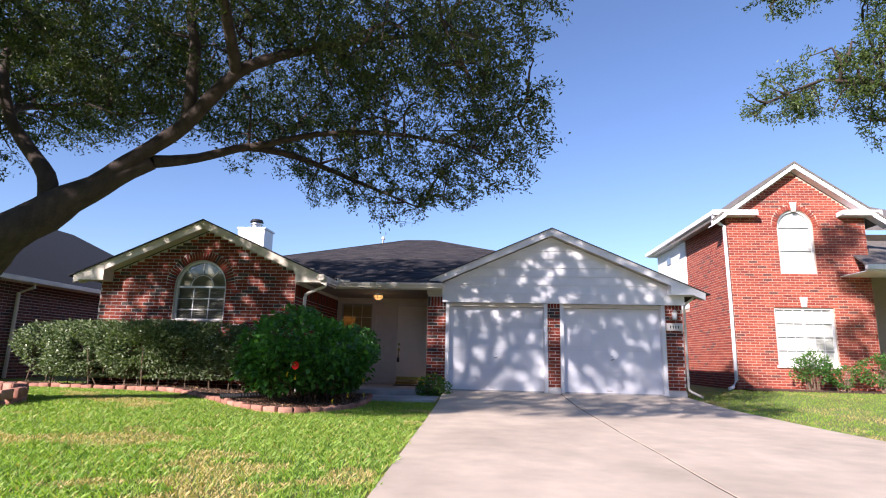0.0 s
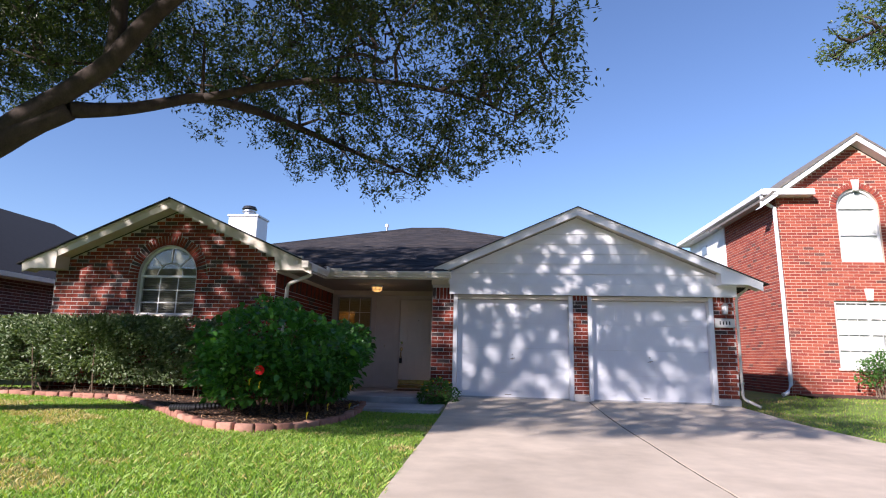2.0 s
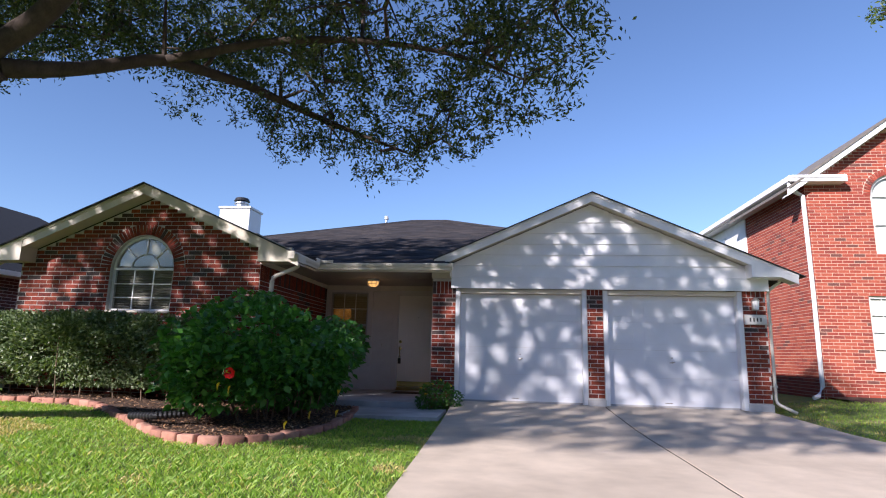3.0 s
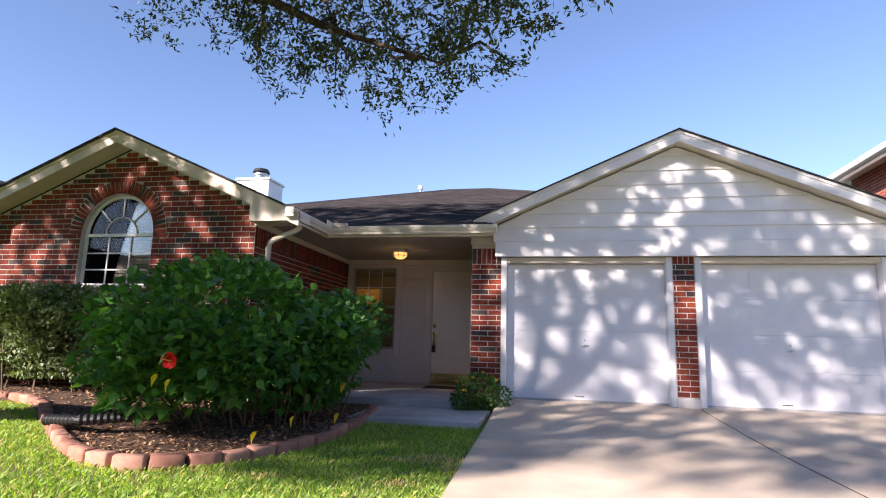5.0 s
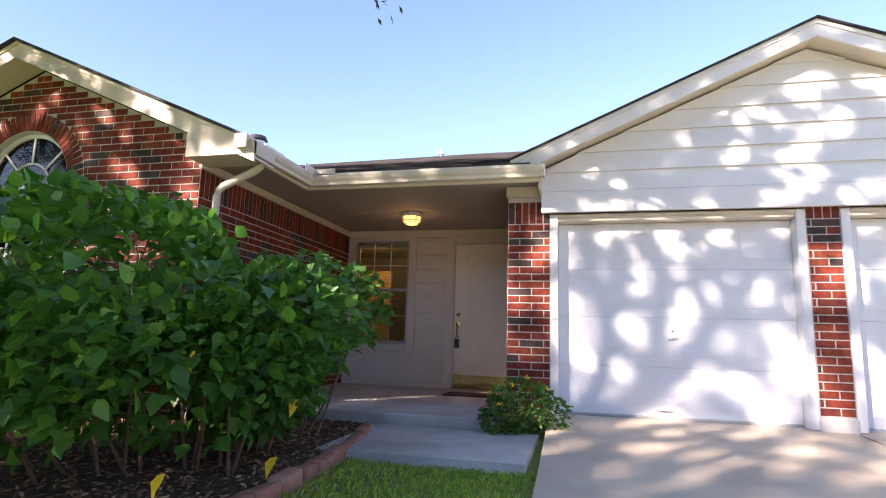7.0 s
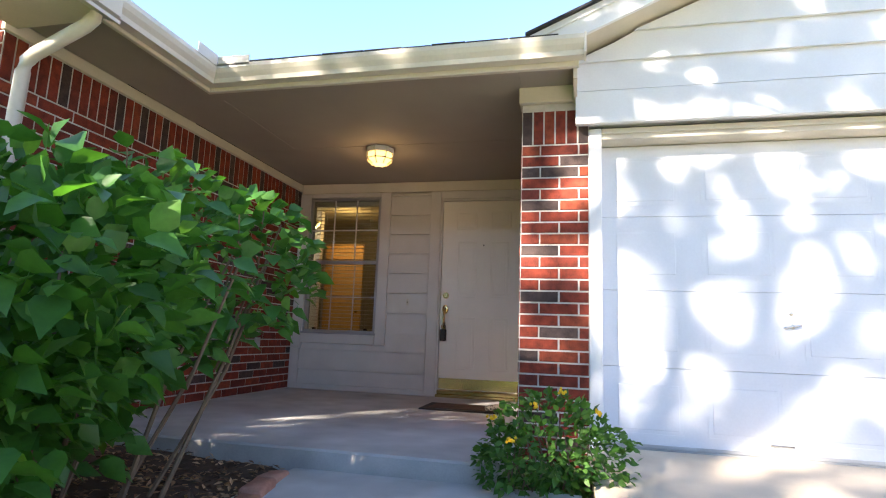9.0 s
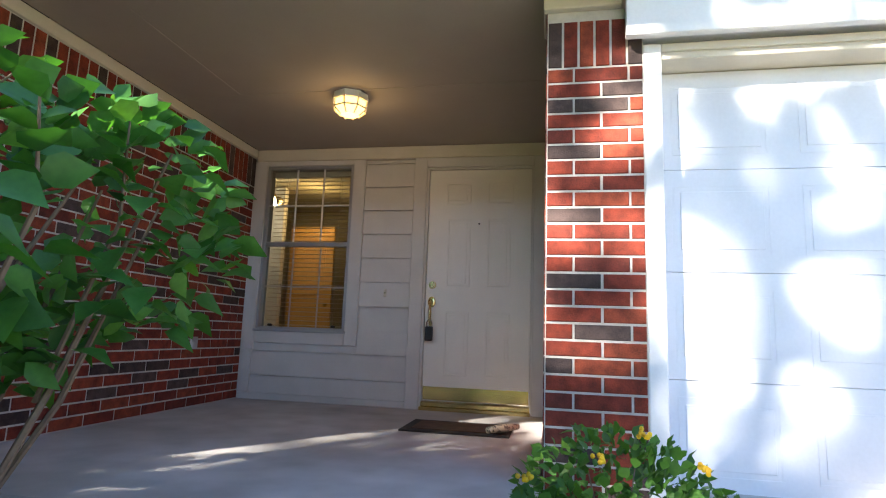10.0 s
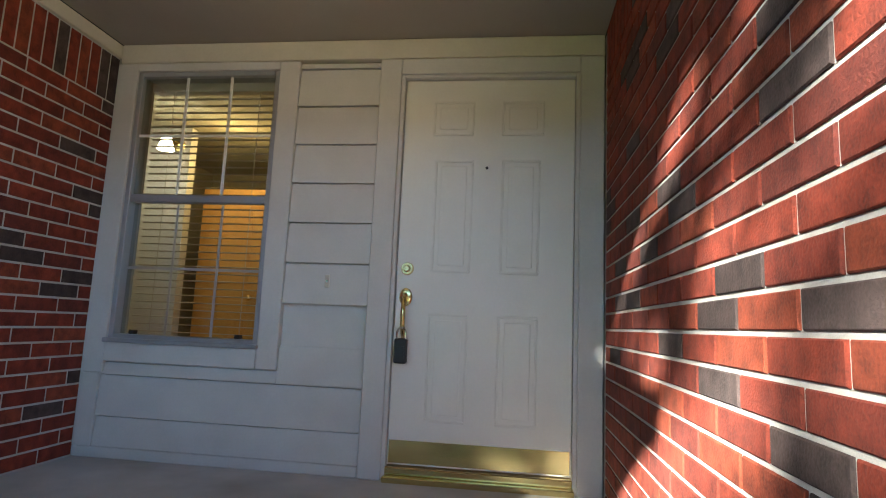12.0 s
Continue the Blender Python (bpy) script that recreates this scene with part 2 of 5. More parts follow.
    bmesh.ops.triangle_fill(bm, use_beauty=True, use_dissolve=False, edges=edges)
    geo = bmesh.ops.extrude_face_region(bm, geom=list(bm.faces))["geom"]
    for e in geo:
        if isinstance(e, bmesh.types.BMVert):
            e.co.z = depth
    for v in bm.verts:
        v.co = Vector(place(v.co.x, v.co.y, v.co.z))
    bmesh.ops.recalc_face_normals(bm, faces=list(bm.faces))
    return bm


def tube(bm, pts, radii, n=8):
    """A tapering tube along points."""
    pts = [Vector(p) for p in pts]
    rings = []
    up = Vector((0.3, 0.2, 1)).normalized()
    for i, p in enumerate(pts):
        d = (pts[min(i + 1, len(pts) - 1)] - pts[max(i - 1, 0)]).normalized()
        a = d.cross(up)
        if a.length < 1e-3:
            a = d.cross(Vector((1, 0, 0)))
        a.normalize()
        b = d.cross(a)
        rings.append([bm.verts.new(p + (a * math.cos(k * 2 * math.pi / n) + b * math.sin(k * 2 * math.pi / n)) * radii[i]) for k in range(n)])
    for r, s in zip(rings, rings[1:]):
        for k in range(n):
            bm.faces.new((r[k], r[(k + 1) % n], s[(k + 1) % n], s[k]))
    bm.faces.new(rings[0][::-1])
    bm.faces.new(rings[-1])


BRICK_L, COURSE, JOINT, PROUD = 0.26, 0.0786, 0.0115, 0.006
brick_meshes = {}


def brick_shape(w, h):
    """Verts and faces of one brick, its face towards -y, its middle at the origin, edges rounded off."""
    c, d = 0.003, PROUD
    a, b = w / 2, h / 2
    v = [(-a, 0.02, -b), (a, 0.02, -b), (a, 0.02, b), (-a, 0.02, b), (-a, -d + c, -b), (a, -d + c, -b), (a, -d + c, b), (-a, -d + c, b), (-a + c, -d, -b + c), (a - c, -d, -b + c), (a - c, -d, b - c), (-a + c, -d, b - c)]
    f = [(i, (i + 1) % 4, (i + 1) % 4 + 4, i + 4) for i in range(4)] + [(i + 4, (i + 1) % 4 + 4, (i + 1) % 4 + 8, i + 8) for i in range(4)] + [(8, 9, 10, 11)]
    return v, f


def brick_mesh(w, h):
    key = (round(w, 2), round(h, 2))
    if key not in brick_meshes:
        me = bpy.data.meshes.new("brick")
        v, f = brick_shape(w, h)
        me.from_pydata(v, [], f)
        me.materials.append(M_BRICK)
        brick_meshes[key] = me
    return brick_meshes[key]


def courses(spans, z0, z1, soldier_top=0.0):
    """Centres and sizes of bricks, running bond. spans(z): open stretches of wall at that height."""
    out = []
    n = int(round((z1 - soldier_top - z0) / COURSE))
    if soldier_top:
        soldier_top = z1 - z0 - n * COURSE
    for i in range(n):
        z = z0 + (i + 0.5) * COURSE
        for u0, u1 in spans(z):
            u = math.floor(u0 / BRICK_L) * BRICK_L + (BRICK_L / 2 if i % 2 else 0) - BRICK_L
            while u < u1:
                a, b = max(u, u0), min(u + BRICK_L, u1)
                if b - a > 0.035:
                    out.append(((a + b) / 2, z, b - a - JOINT, COURSE - JOINT))
                u += BRICK_L
    if soldier_top:
        for u0, u1 in spans(z1 - soldier_top / 2):
            k = max(1, int(round((u1 - u0) / COURSE)))
            w = (u1 - u0) / k
            out += [(u0 + (j + 0.5) * w, z1 - soldier_top / 2, w - JOINT, soldier_top - JOINT) for j in range(k)]
    return out


def lay(wall, bricks, m, joined, nearest=0, near=None):
    """Lay bricks (u, z, w, h) on a wall face: m maps (u, 0, z) with the face towards -y. The nearest few are pieces of their own."""
    if nearest:
        bricks = sorted(bricks, key=lambda b: near(b[0], b[1]))
    for u, z, w, h in bricks[:nearest]:
        ob = new("brick", brick_mesh(w, h))
        ob.parent = wall
        ob.matrix_local = m @ Matrix.Translation((u, 0, z))
    vs, fs = [], []
    for u, z, w, h in bricks[nearest:]:
        v, f = brick_shape(w, h)
        k = len(vs)
        vs += [m @ Vector((x + u, y, zz + z)) for x, y, zz in v]
        fs += [[i + k for i in q] for q in f]
    if vs:
        data_part("brickwork", vs, fs, joined, wall, "", "stuff")


FACE_FRONT = Matrix.Identity(4)


def face_at(x, y, turn):
    """A wall face: its u axis starts at (x, y), turned by so many degrees about z; the face looks to its own -y."""
    return pose(x, y, 0, 0, 0, turn)


# ---- ground ----
def ramp_of(x, table):
    for (a, va), (b, vb) in zip(table, table[1:]):
        if x <= b:
            k = min(max((x - a) / (b - a), 0), 1)
            return va + (vb - va) * k
    return table[-1][1]


def soft(k):
    k = min(max(k, 0), 1)
    return k * k * (3 - 2 * k)


def drive_z(y):
    return ramp_of(y, [(-30, -0.34), (3, -0.19), (12, -0.16), (14.8, -0.125), (17.1, -0.02)])


def ground_z(x, y):
    z = ramp_of(y, [(-30, -0.37), (3, -0.22), (12, -0.19), (14.8, -0.175), (18, -0.13)])
    z += 0.13 * soft((-3.2 - x) / 4) * soft((y - 7) / 6) + 0.16 * soft((x - 5) / 2) * soft((y - 14) / 5)
    return z + 0.012 * math.sin(x * 1.7 + y) * math.sin(y * 1.3)


def drive_left(y):
    return -1.64 + (17 - y) * 0.024


def drive_right(y):
    return 4.02 + (17 - y) * 0.062


def grid_sheet(xs, ys, zf):
    bm = bmesh.new()
    vs = [[bm.verts.new((x, y, zf(x, y))) for x in xs] for y in ys]
    for r, s in zip(vs, vs[1:]):
        for i in range(len(xs) - 1):
            bm.faces.new((r[i], r[i + 1], s[i + 1], s[i]))
    return bm


far = [900, 400, 180, 80, 40]
xs = [-f for f in far] + [-26 + i * 0.5 for i in range(97)] + far[::-1]
ys = [-f for f in far] + [-20 + i * 0.5 for i in range(105)] + far[::-1]
part("ground", grid_sheet(xs, ys, ground_z), M_SOIL)
tagged(bpy.data.objects["ground"], "soil of the mown front lawn, patchy and dry in spots", "ground", kind="structure")


def slab(name, x0f, x1f, y0, y1, zf, mat_, label, thick=0.14, n=40):
    bm = bmesh.new()
    rows = []
    for i in range(n + 1):
        y = y0 + (y1 - y0) * i / n
        a, b, z = x0f(y), x1f(y), zf(y)
        rows.append([bm.verts.new(p) for p in ((a, y, z - thick), (a, y, z - 0.003), (a + 0.003, y, z), (b - 0.003, y, z), (b, y, z - 0.003), (b, y, z - thick))])
    for r, s in zip(rows, rows[1:]):
        for k in range(5):
            bm.faces.new((r[k], r[k + 1], s[k + 1], s[k]))
    bm.faces.new(rows[0][::-1])
    bm.faces.new(rows[-1])
    bmesh.ops.recalc_face_normals(bm, faces=list(bm.faces))
    ob = part(name, bm, mat_)
    return tagged(ob, label, "pavement", kind="structure")


def joint_x(y):
    return 1.16 + 0.008 * math.sin(y * 2.2) + 0.004 * math.sin(y * 9)


for y0, y1 in ((-8.0, 1.98), (2.0, 17.06)):
    slab("driveway", drive_left, lambda y: joint_x(y) - 0.012, y0, y1, drive_z, M_CONC, "pale tan concrete driveway slab with a dark joint")
    slab("driveway", lambda y: joint_x(y) + 0.012, drive_right, y0, y1, drive_z, M_CONC, "pale tan concrete driveway slab with a dark joint")
slab("driveway_joint", lambda y: joint_x(y) - 0.011, lambda y: joint_x(y) + 0.011, -8, 17.06, lambda y: drive_z(y) - 0.005, M_JOINT, "dark dirt-filled joint along the driveway", 0.05)
slab("front_walk", lambda y: -3.22 - 0.02 * (y - 15), lambda y: -1.68, 14.8, 16.13, lambda y: -0.105, M_WALK, "grey concrete walk from drive to porch", 0.1, 6)
slab("garage_apron", lambda y: -1.6, lambda y: 4.1, 17.07, 18.2, lambda y: -0.015, M_WALK, "grey concrete garage floor edge", 0.12, 4)
bm = boxes((-4.98, -2.1, 16.15, 19.3, -0.3, 0.0), bevel=0.012)
tagged(part("porch_floor", bm, M_WALK), "grey stained concrete porch slab, one step up", "floor", kind="structure")

# ---- wing with the arched window ----
WY, WX0, WX1, WAX, PITCH = 15.5, -9.65, -4.98, -7.13, 0.436
ARCH_X, ARCH_R, ARCH_SPRING, SILL_Z, RING = -7.24, 0.61, 2.25, 1.46, 0.21


def wing_top(x):
    return 3.56 - PITCH * abs(x - WAX)


def arch_outline(r, z0, n=24, x=ARCH_X, spring=ARCH_SPRING):
    return [(x - r, z0)] + [(x - r * math.cos(math.pi * i / n), spring + r * math.sin(math.pi * i / n)) for i in range(n + 1)] + [(x + r, z0)]


def on_front(y):
    return lambda u, v, w: (u, y + w, v)


outline = [(WX0, -0.25), (WX1, -0.25), (WX1, wing_top(WX1)), (WAX, wing_top(WAX)), (WX0, wing_top(WX0))]
wall_wing = part("wall_wing_front", prism(outline, [arch_outline(ARCH_R, SILL_Z)], on_front(WY), 0.22), M_MORTAR)
tagged(wall_wing, "dark red brick gable wall with an arched window opening", "wall", kind="structure")


def wing_spans(z):
    half = (3.56 - z - COURSE / 2) / PITCH
    a, b = max(WX0, WAX - half), min(WX1, WAX + half)
    if b - a < 0.06:
        return []
    r = ARCH_R + (RING if z > ARCH_SPRING - 0.02 else 0)
    if SILL_Z < z < ARCH_SPRING:
        return [(a, ARCH_X - ARCH_R - 0.005), (ARCH_X + ARCH_R + 0.005, b)]
    if ARCH_SPRING <= z < ARCH_SPRING + r:
        h = math.sqrt(max(r * r - (z - ARCH_SPRING) ** 2, 0)) + 0.008
        return [(a, ARCH_X - h), (ARCH_X + h, b)]
    return [(a, b)]


wing_bricks = courses(wing_spans, -0.1, 3.5)
lay(wall_wing, wing_bricks, face_at(0, WY, 0), M_BRICKS, 280, lambda u, z: (u + 6.0) ** 2 + (z - 2.2) ** 2)
# radial bricks over the arch
k = 34
for i in range(k):
    a = math.pi * (i + 0.5) / k
    r = ARCH_R + RING / 2 + 0.004
    m = Matrix.Translation((ARCH_X - r * math.cos(a), WY - 0.004, ARCH_SPRING + r * math.sin(a))) @ Matrix.Rotation(a - math.pi / 2, 4, "Y")
    ob = new("brick", brick_mesh(math.pi * r / k - JOINT, RING - 0.008))
    ob.parent = wall_wing
    ob.matrix_local = m

wall_side = part("wall_wing_side", boxes((WX1 - 0.2, WX1, WY + 0.221, 19.3, -0.25, 2.42)), M_MORTAR)
tagged(wall_side, "dark red brick porch side wall with a soldier course on top", "wall", kind="structure")
side_bricks = courses(lambda z: [(0.0, 19.24 - WY)], 0.0 - COURSE, 2.335, 0.26)
lay(wall_side, side_bricks, face_at(WX1, WY, 90), M_BRICKS, 290, lambda u, z: (u - 3.0) ** 2 + (z - 1.2) ** 2)
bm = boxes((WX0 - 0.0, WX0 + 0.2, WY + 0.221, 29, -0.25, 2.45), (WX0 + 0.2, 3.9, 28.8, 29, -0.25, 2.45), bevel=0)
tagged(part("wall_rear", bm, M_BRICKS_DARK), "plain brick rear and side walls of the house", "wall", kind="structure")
tagged(part("trim_frieze_wing", boxes((WX1 - 0.01, WX1 + 0.022, WY - 0.02, 19.24, 2.337, 2.418), bevel=0.004), M_CREAM), "cream painted frieze board under the porch ceiling", "trim", kind="structure")


def gable_trim(name, cx, apex, x0, x1, y, deep, label, thick=0.03, paint=M_CREAM):
    """Rake boards on both slopes and the soffit behind them."""
    for xa in (x0, x1):
        zz = apex - PITCH * abs(xa - cx)
        pts = [(cx, apex), (xa, zz), (xa, zz - deep), (cx, apex - deep)]
        tagged(part(name, prism(pts, [], on_front(y), thick), paint), label, "trim", kind="structure")
        pts = [(cx, apex - deep + 0.03), (xa, zz - deep + 0.03), (xa, zz - deep + 0.05), (cx, apex - deep + 0.05)]
        tagged(part("soffit", prism(pts, [], on_front(y + thick + 0.001), 0.32), M_CREAM), "cream soffit board under the gable overhang", "trim", kind="structure")
        # drip moulding along the top edge
        pts = [(cx, apex + 0.002), (xa, zz + 0.002), (xa, zz - 0.05), (cx, apex - 0.05)]
        tagged(part("moulding", prism(pts, [], on_front(y - 0.016), 0.015), paint), label, "trim", kind="structure")


gable_trim("fascia_wing", WAX, 3.74, -10.1, -4.16, 15.14, 0.19, "cream rake board of the brick gable, weathered")
for sgn in (1, -1):
    px = [WAX + sgn * d for d in (2.25, 2.97, 2.97, 2.25)]
    pts = list(zip(px, (2.33, 2.33, 2.445, 2.74)))
    bm = prism(pts, [], on_front(15.132), 0.36)
    tagged(part("eave_return", bm, M_CREAM), "cream boxed eave return at the gable foot", "trim", kind="structure")

# ---- garage ----
GY, GAX, GAPEX = 16.94, 0.96, 3.92
wall_col = part("wall_porch_right", boxes((-2.08, -1.62, GY, 17.22, -0.25, 2.3), (-2.08, -1.9, 17.221, 19.3, -0.25, 2.42)), M_MORTAR)
tagged(wall_col, "red brick porch column and side wall with sun flecks", "wall", kind="structure")
lay(wall_col, courses(lambda z: [(-2.08, -1.62)], -0.2026, 2.25, 0.23), face_at(0, GY, 0), M_BRICKS, 200, lambda u, z: -z)
lay(wall_col, courses(lambda z: [(0.0, 19.18 - GY)], -0.2026, 2.42, 0.23), face_at(-2.08, 19.18, -90), M_BRICKS, 300, lambda u, z: (z - 0.9) ** 2 + 0.6 * (u - 1.4) ** 2)


def garage_pillar(name, x0, x1):
    w = part(name, boxes((x0, x1, GY + 0.004, 17.25, 0.1, 2.24)), M_MORTAR)
    tagged(w, "red brick pillar between the garage doors", "wall", kind="structure")
    lay(w, courses(lambda z: [(x0, x1)], 0.11, 2.22, 0.26), face_at(0, GY + 0.004, 0), M_BRICKS, 80, lambda u, z: -z)
    foot = part("footing", boxes((x0 - 0.015, x1 + 0.015, GY - 0.02, 17.25, -0.1, 0.098), bevel=0.01), M_WALK, w, "bare concrete footing")
    return w


garage_pillar("wall_garage_middle", 0.865, 1.165)
garage_pillar("wall_garage_right", 3.66, 4.06)
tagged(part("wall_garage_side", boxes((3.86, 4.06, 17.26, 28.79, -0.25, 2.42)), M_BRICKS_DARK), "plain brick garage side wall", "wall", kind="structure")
tagged(part("wall_garage_inner", boxes((-1.88, 3.85, 18.2, 18.3, -0.1, 2.42)), M_ROOM), "plain wall closing the garage", "wall", kind="structure")

SY = 16.86


def siding_board(wall, z0, z1, x0, x1, n):
    def lim(z):
        h = (GAPEX - 0.165 - z) / PITCH
        return max(x0, GAX - h), min(x1, GAX + h)
    (a0, b0), (a1, b1) = lim(z0), lim(z1 + 0.004)
    if b1 - a1 < 0.02:
        a1 = b1 = GAX
        z1 = GAPEX - 0.165
    pts = [(a0, z0), (b0, z0), (b1, z1 + 0.004), (a1, z1 + 0.004)]
    if abs(b1 - a1) < 1e-6:
        pts = pts[:3]
    tilt = lambda u, v, w: (u, SY + w + 0.026 * (v - z0) / max(z1 - z0, 0.01) - 0.018, v)
    part("board", prism(pts, [], tilt, 0.02), M_WHITE, wall)


gable = part("wall_garage_gable", prism([(-1.69, 2.13), (4.06, 2.13), (4.06, 2.42), (GAX, GAPEX - 0.16), (-1.69, 2.6)], [], on_front(SY + 0.032), 0.12), M_WHITE)
tagged(gable, "white lap siding gable over the garage doors", "wall", kind="structure")
part("board", boxes((-1.71, 4.1, SY - 0.018, SY + 0.03, 2.105, 2.335), bevel=0.004), M_WHITE, gable, "wide plain white header board")
z = 2.337
n = 0
while z < GAPEX - 0.2:
    siding_board(gable, z, z + 0.212, -1.7, 4.08, n)
    z += 0.212
    n += 1
part("corner_board", boxes((-1.725, -1.70, SY - 0.3, SY + 0.2, 2.30, 2.52), bevel=0.003), M_CREAM, gable)
gable_trim("fascia_garage", GAX, GAPEX, -2.02, 4.5, 16.58, 0.17, "white rake board of the garage gable", paint=M_WHITE)
bm = prism([(3.72, 2.33), (4.49, 2.33), (4.49, 2.385), (3.72, 2.70)], [], on_front(16.572), 0.45)
tagged(part("eave_return", bm, M_WHITE), "white boxed eave return at the garage corner", "trim", kind="structure")
tagged(part("trim_column_cap", boxes((-2.1, -1.7, 16.9, 17.2, 2.302, 2.42), bevel=0.006), M_CREAM), "cream cap board on the brick column", "trim", kind="structure")


def garage_door(x0, x1, at):
    """Sectional door: four sections with pressed panels, jambs and header trim."""
    d = thing("garage_door", "white sectional garage door with faint pressed panels, closed", "garage door", (at, 17.1, 0), "garage doors", "structure")
    y, n, h = 17.1, 4, 2.03 / 4
    a, b = x0 + 0.085, x1 - 0.085
    inv = Matrix.Translation((-at, -17.1, 0))
    for i in range(n):
        z0, z1 = i * h - 0.01, (i + 1) * h - 0.0125
        bm = bmesh.new()
        box(bm, a, b, y, y + 0.045, z0, z1, bevel=0.002)
        w = (b - a) / 4
        for k in range(4):
            u0, u1 = a + k * w + 0.07, a + (k + 1) * w - 0.07
            for (ua, ub, za, zb) in ((u0, u1, z1 - 0.085, z1 - 0.075), (u0, u1, z0 + 0.075, z0 + 0.085), (u0, u0 + 0.01, z0 + 0.086, z1 - 0.086), (u1 - 0.01, u1, z0 + 0.086, z1 - 0.086)):
                box(bm, ua, ub, y - 0.0025, y + 0.001, za, zb)
            g = box(bm, u0 + 0.03, u1 - 0.03, y - 0.004, y + 0.001, z0 + 0.11, z1 - 0.11, bevel=0.002)
        bm.transform(inv)
        part("section", bm, M_GARAGE, d)
    for ua, ub in ((x0, a - 0.002), (b + 0.002, x1)):
        bm = boxes((ua, ub, GY - 0.006, y + 0.05, -0.02, 2.1), bevel=0.005)
        bm.transform(inv)
        part("jamb", bm, M_WHITE, d)
    bm = boxes((a, b, GY + 0.01, y + 0.05, 2.024, 2.1), (a, b, GY - 0.004, GY + 0.008, 2.06, 2.1), bevel=0.004)
    bm.transform(inv)
    part("header", bm, M_CREAM, d, "cream header trim")
    c = (a + b) / 2
    bm = bmesh.new()
    cyl(bm, (c - 0.05, y - 0.02, 0.78), (c + 0.05, y - 0.02, 0.80), 0.008)
    ball(bm, (c, y - 0.012, 0.79), 0.018)
    ball(bm, (c, y - 0.004, 0.87), 0.014)
    bm.transform(inv)
    part("handle", bm, M_NICKEL, d, "small dull metal T handle")
    bm = boxes((c - 0.16, c - 0.02, y - 0.02, y, 0.05, 0.062), bevel=0.004)
    bm.transform(inv)
    part("lift_handle", bm, M_NICKEL, d)
    bm = boxes((a, b, y - 0.006, y + 0.03, -0.014, 0.008), bevel=0.003)
    bm.transform(inv)
    part("weather_strip", bm, M_WALK, d)


garage_door(-1.62, 0.86, -0.38)
garage_door(1.17, 3.655, 2.41)


# ---- roofs ----
def sheet(name, pts, label, mat_=M_ROOF_BASE, thick=0.05):
    bm = bmesh.new()
    f = bm.faces.new([bm.verts.new(p) for p in pts])
    geo = bmesh.ops.extrude_face_region(bm, geom=[f])["geom"]
    for e in geo:
        if isinstance(e, bmesh.types.BMVert):
            e.co.z -= thick
    bmesh.ops.recalc_face_normals(bm, faces=list(bm.faces))
    return tagged(part(name, bm, mat_), label, "roof", kind="structure")


def shingles(roof, corner, along, up, width, rows, inside, tab=0.31, rise=0.145):
    """Overlapping shingle tabs over a slope, joined."""
    rnd = random.Random(7)
    along, up = Vector(along).normalized(), Vector(up).normalized()
    nrm = along.cross(up)
    vs, fs = [], []
    for r in range(rows):
        s = -rnd.random() * tab
        while s < width:
            e = s + tab * rnd.uniform(0.6, 1.3)
            p = Vector(corner) + along * (s + e) / 2 + up * (r + 0.5) * rise
            if inside(p):
                h0, h1 = 0.012 + rnd.random() * 0.008, 0.002
                q = [Vector(corner) + along * a + up * b + nrm * c for a, b, c in ((s + 0.004, r * rise, h0), (e - 0.004, r * rise, h0), (e - 0.004, (r + 1) * rise + 0.03, h1), (s + 0.004, (r + 1) * rise + 0.03, h1), (s + 0.004, r * rise, 0), (e - 0.004, r * rise, 0))]
                k = len(vs)
                vs += q
                fs += [(k, k + 1, k + 2, k + 3), (k + 4, k + 5, k + 1, k)]
            s = e
    data_part("shingle_courses", vs, fs, M_ROOF, roof, "", "stuff")


RY, RZ, RX0, RX1, EY, EZ = 23.0, 4.92, -3.6, -2.5, 16.42, 2.52
BACK_Y = 2 * RY - EY
CUT_Y = 17.05
CUT_Z = EZ + (CUT_Y - EY) * (RZ - EZ) / (RY - EY)
main_roof = sheet("roof_main", [(-4.3, EY, EZ), (-1.74, EY, EZ), (-1.74, CUT_Y, CUT_Z), (RX1 + RY - CUT_Y, CUT_Y, CUT_Z), (RX1, RY, RZ), (RX0, RY, RZ), (RX0 - (RY - CUT_Y), CUT_Y, CUT_Z), (-4.3, CUT_Y, CUT_Z)], "dark asphalt shingle hip roof over the porch")
shingles(main_roof, (RX0 - (RY - EY), EY, EZ + 0.001), (1, 0, 0), (0, RY - EY, RZ - EZ), 14.4, 48, lambda p: RX0 - (RY - p.y) < p.x < RX1 + (RY - p.y) and (p.y > CUT_Y or -4.3 < p.x < -1.8))
sheet("roof_main_rear", [(RX0 - RY + EY, BACK_Y, EZ), (RX0, RY, RZ), (RX1, RY, RZ), (RX1 + RY - EY, BACK_Y, EZ)], "dark asphalt shingle hip roof, rear slope")
sheet("roof_main_side", [(RX0 - RY + CUT_Y, CUT_Y, CUT_Z), (RX0, RY, RZ), (RX0 - RY + EY, BACK_Y, EZ)], "dark asphalt shingle hip roof, side slope")
sheet("roof_main_side", [(RX1 + RY - CUT_Y, CUT_Y, CUT_Z), (RX1 + RY - EY, BACK_Y, EZ), (RX1, RY, RZ)], "dark asphalt shingle hip roof, side slope")
bm = bmesh.new()
hip = lambda x, sg, k: (x + sg * k, RY - k, RZ - k * (RZ - EZ) / (RY - EY))
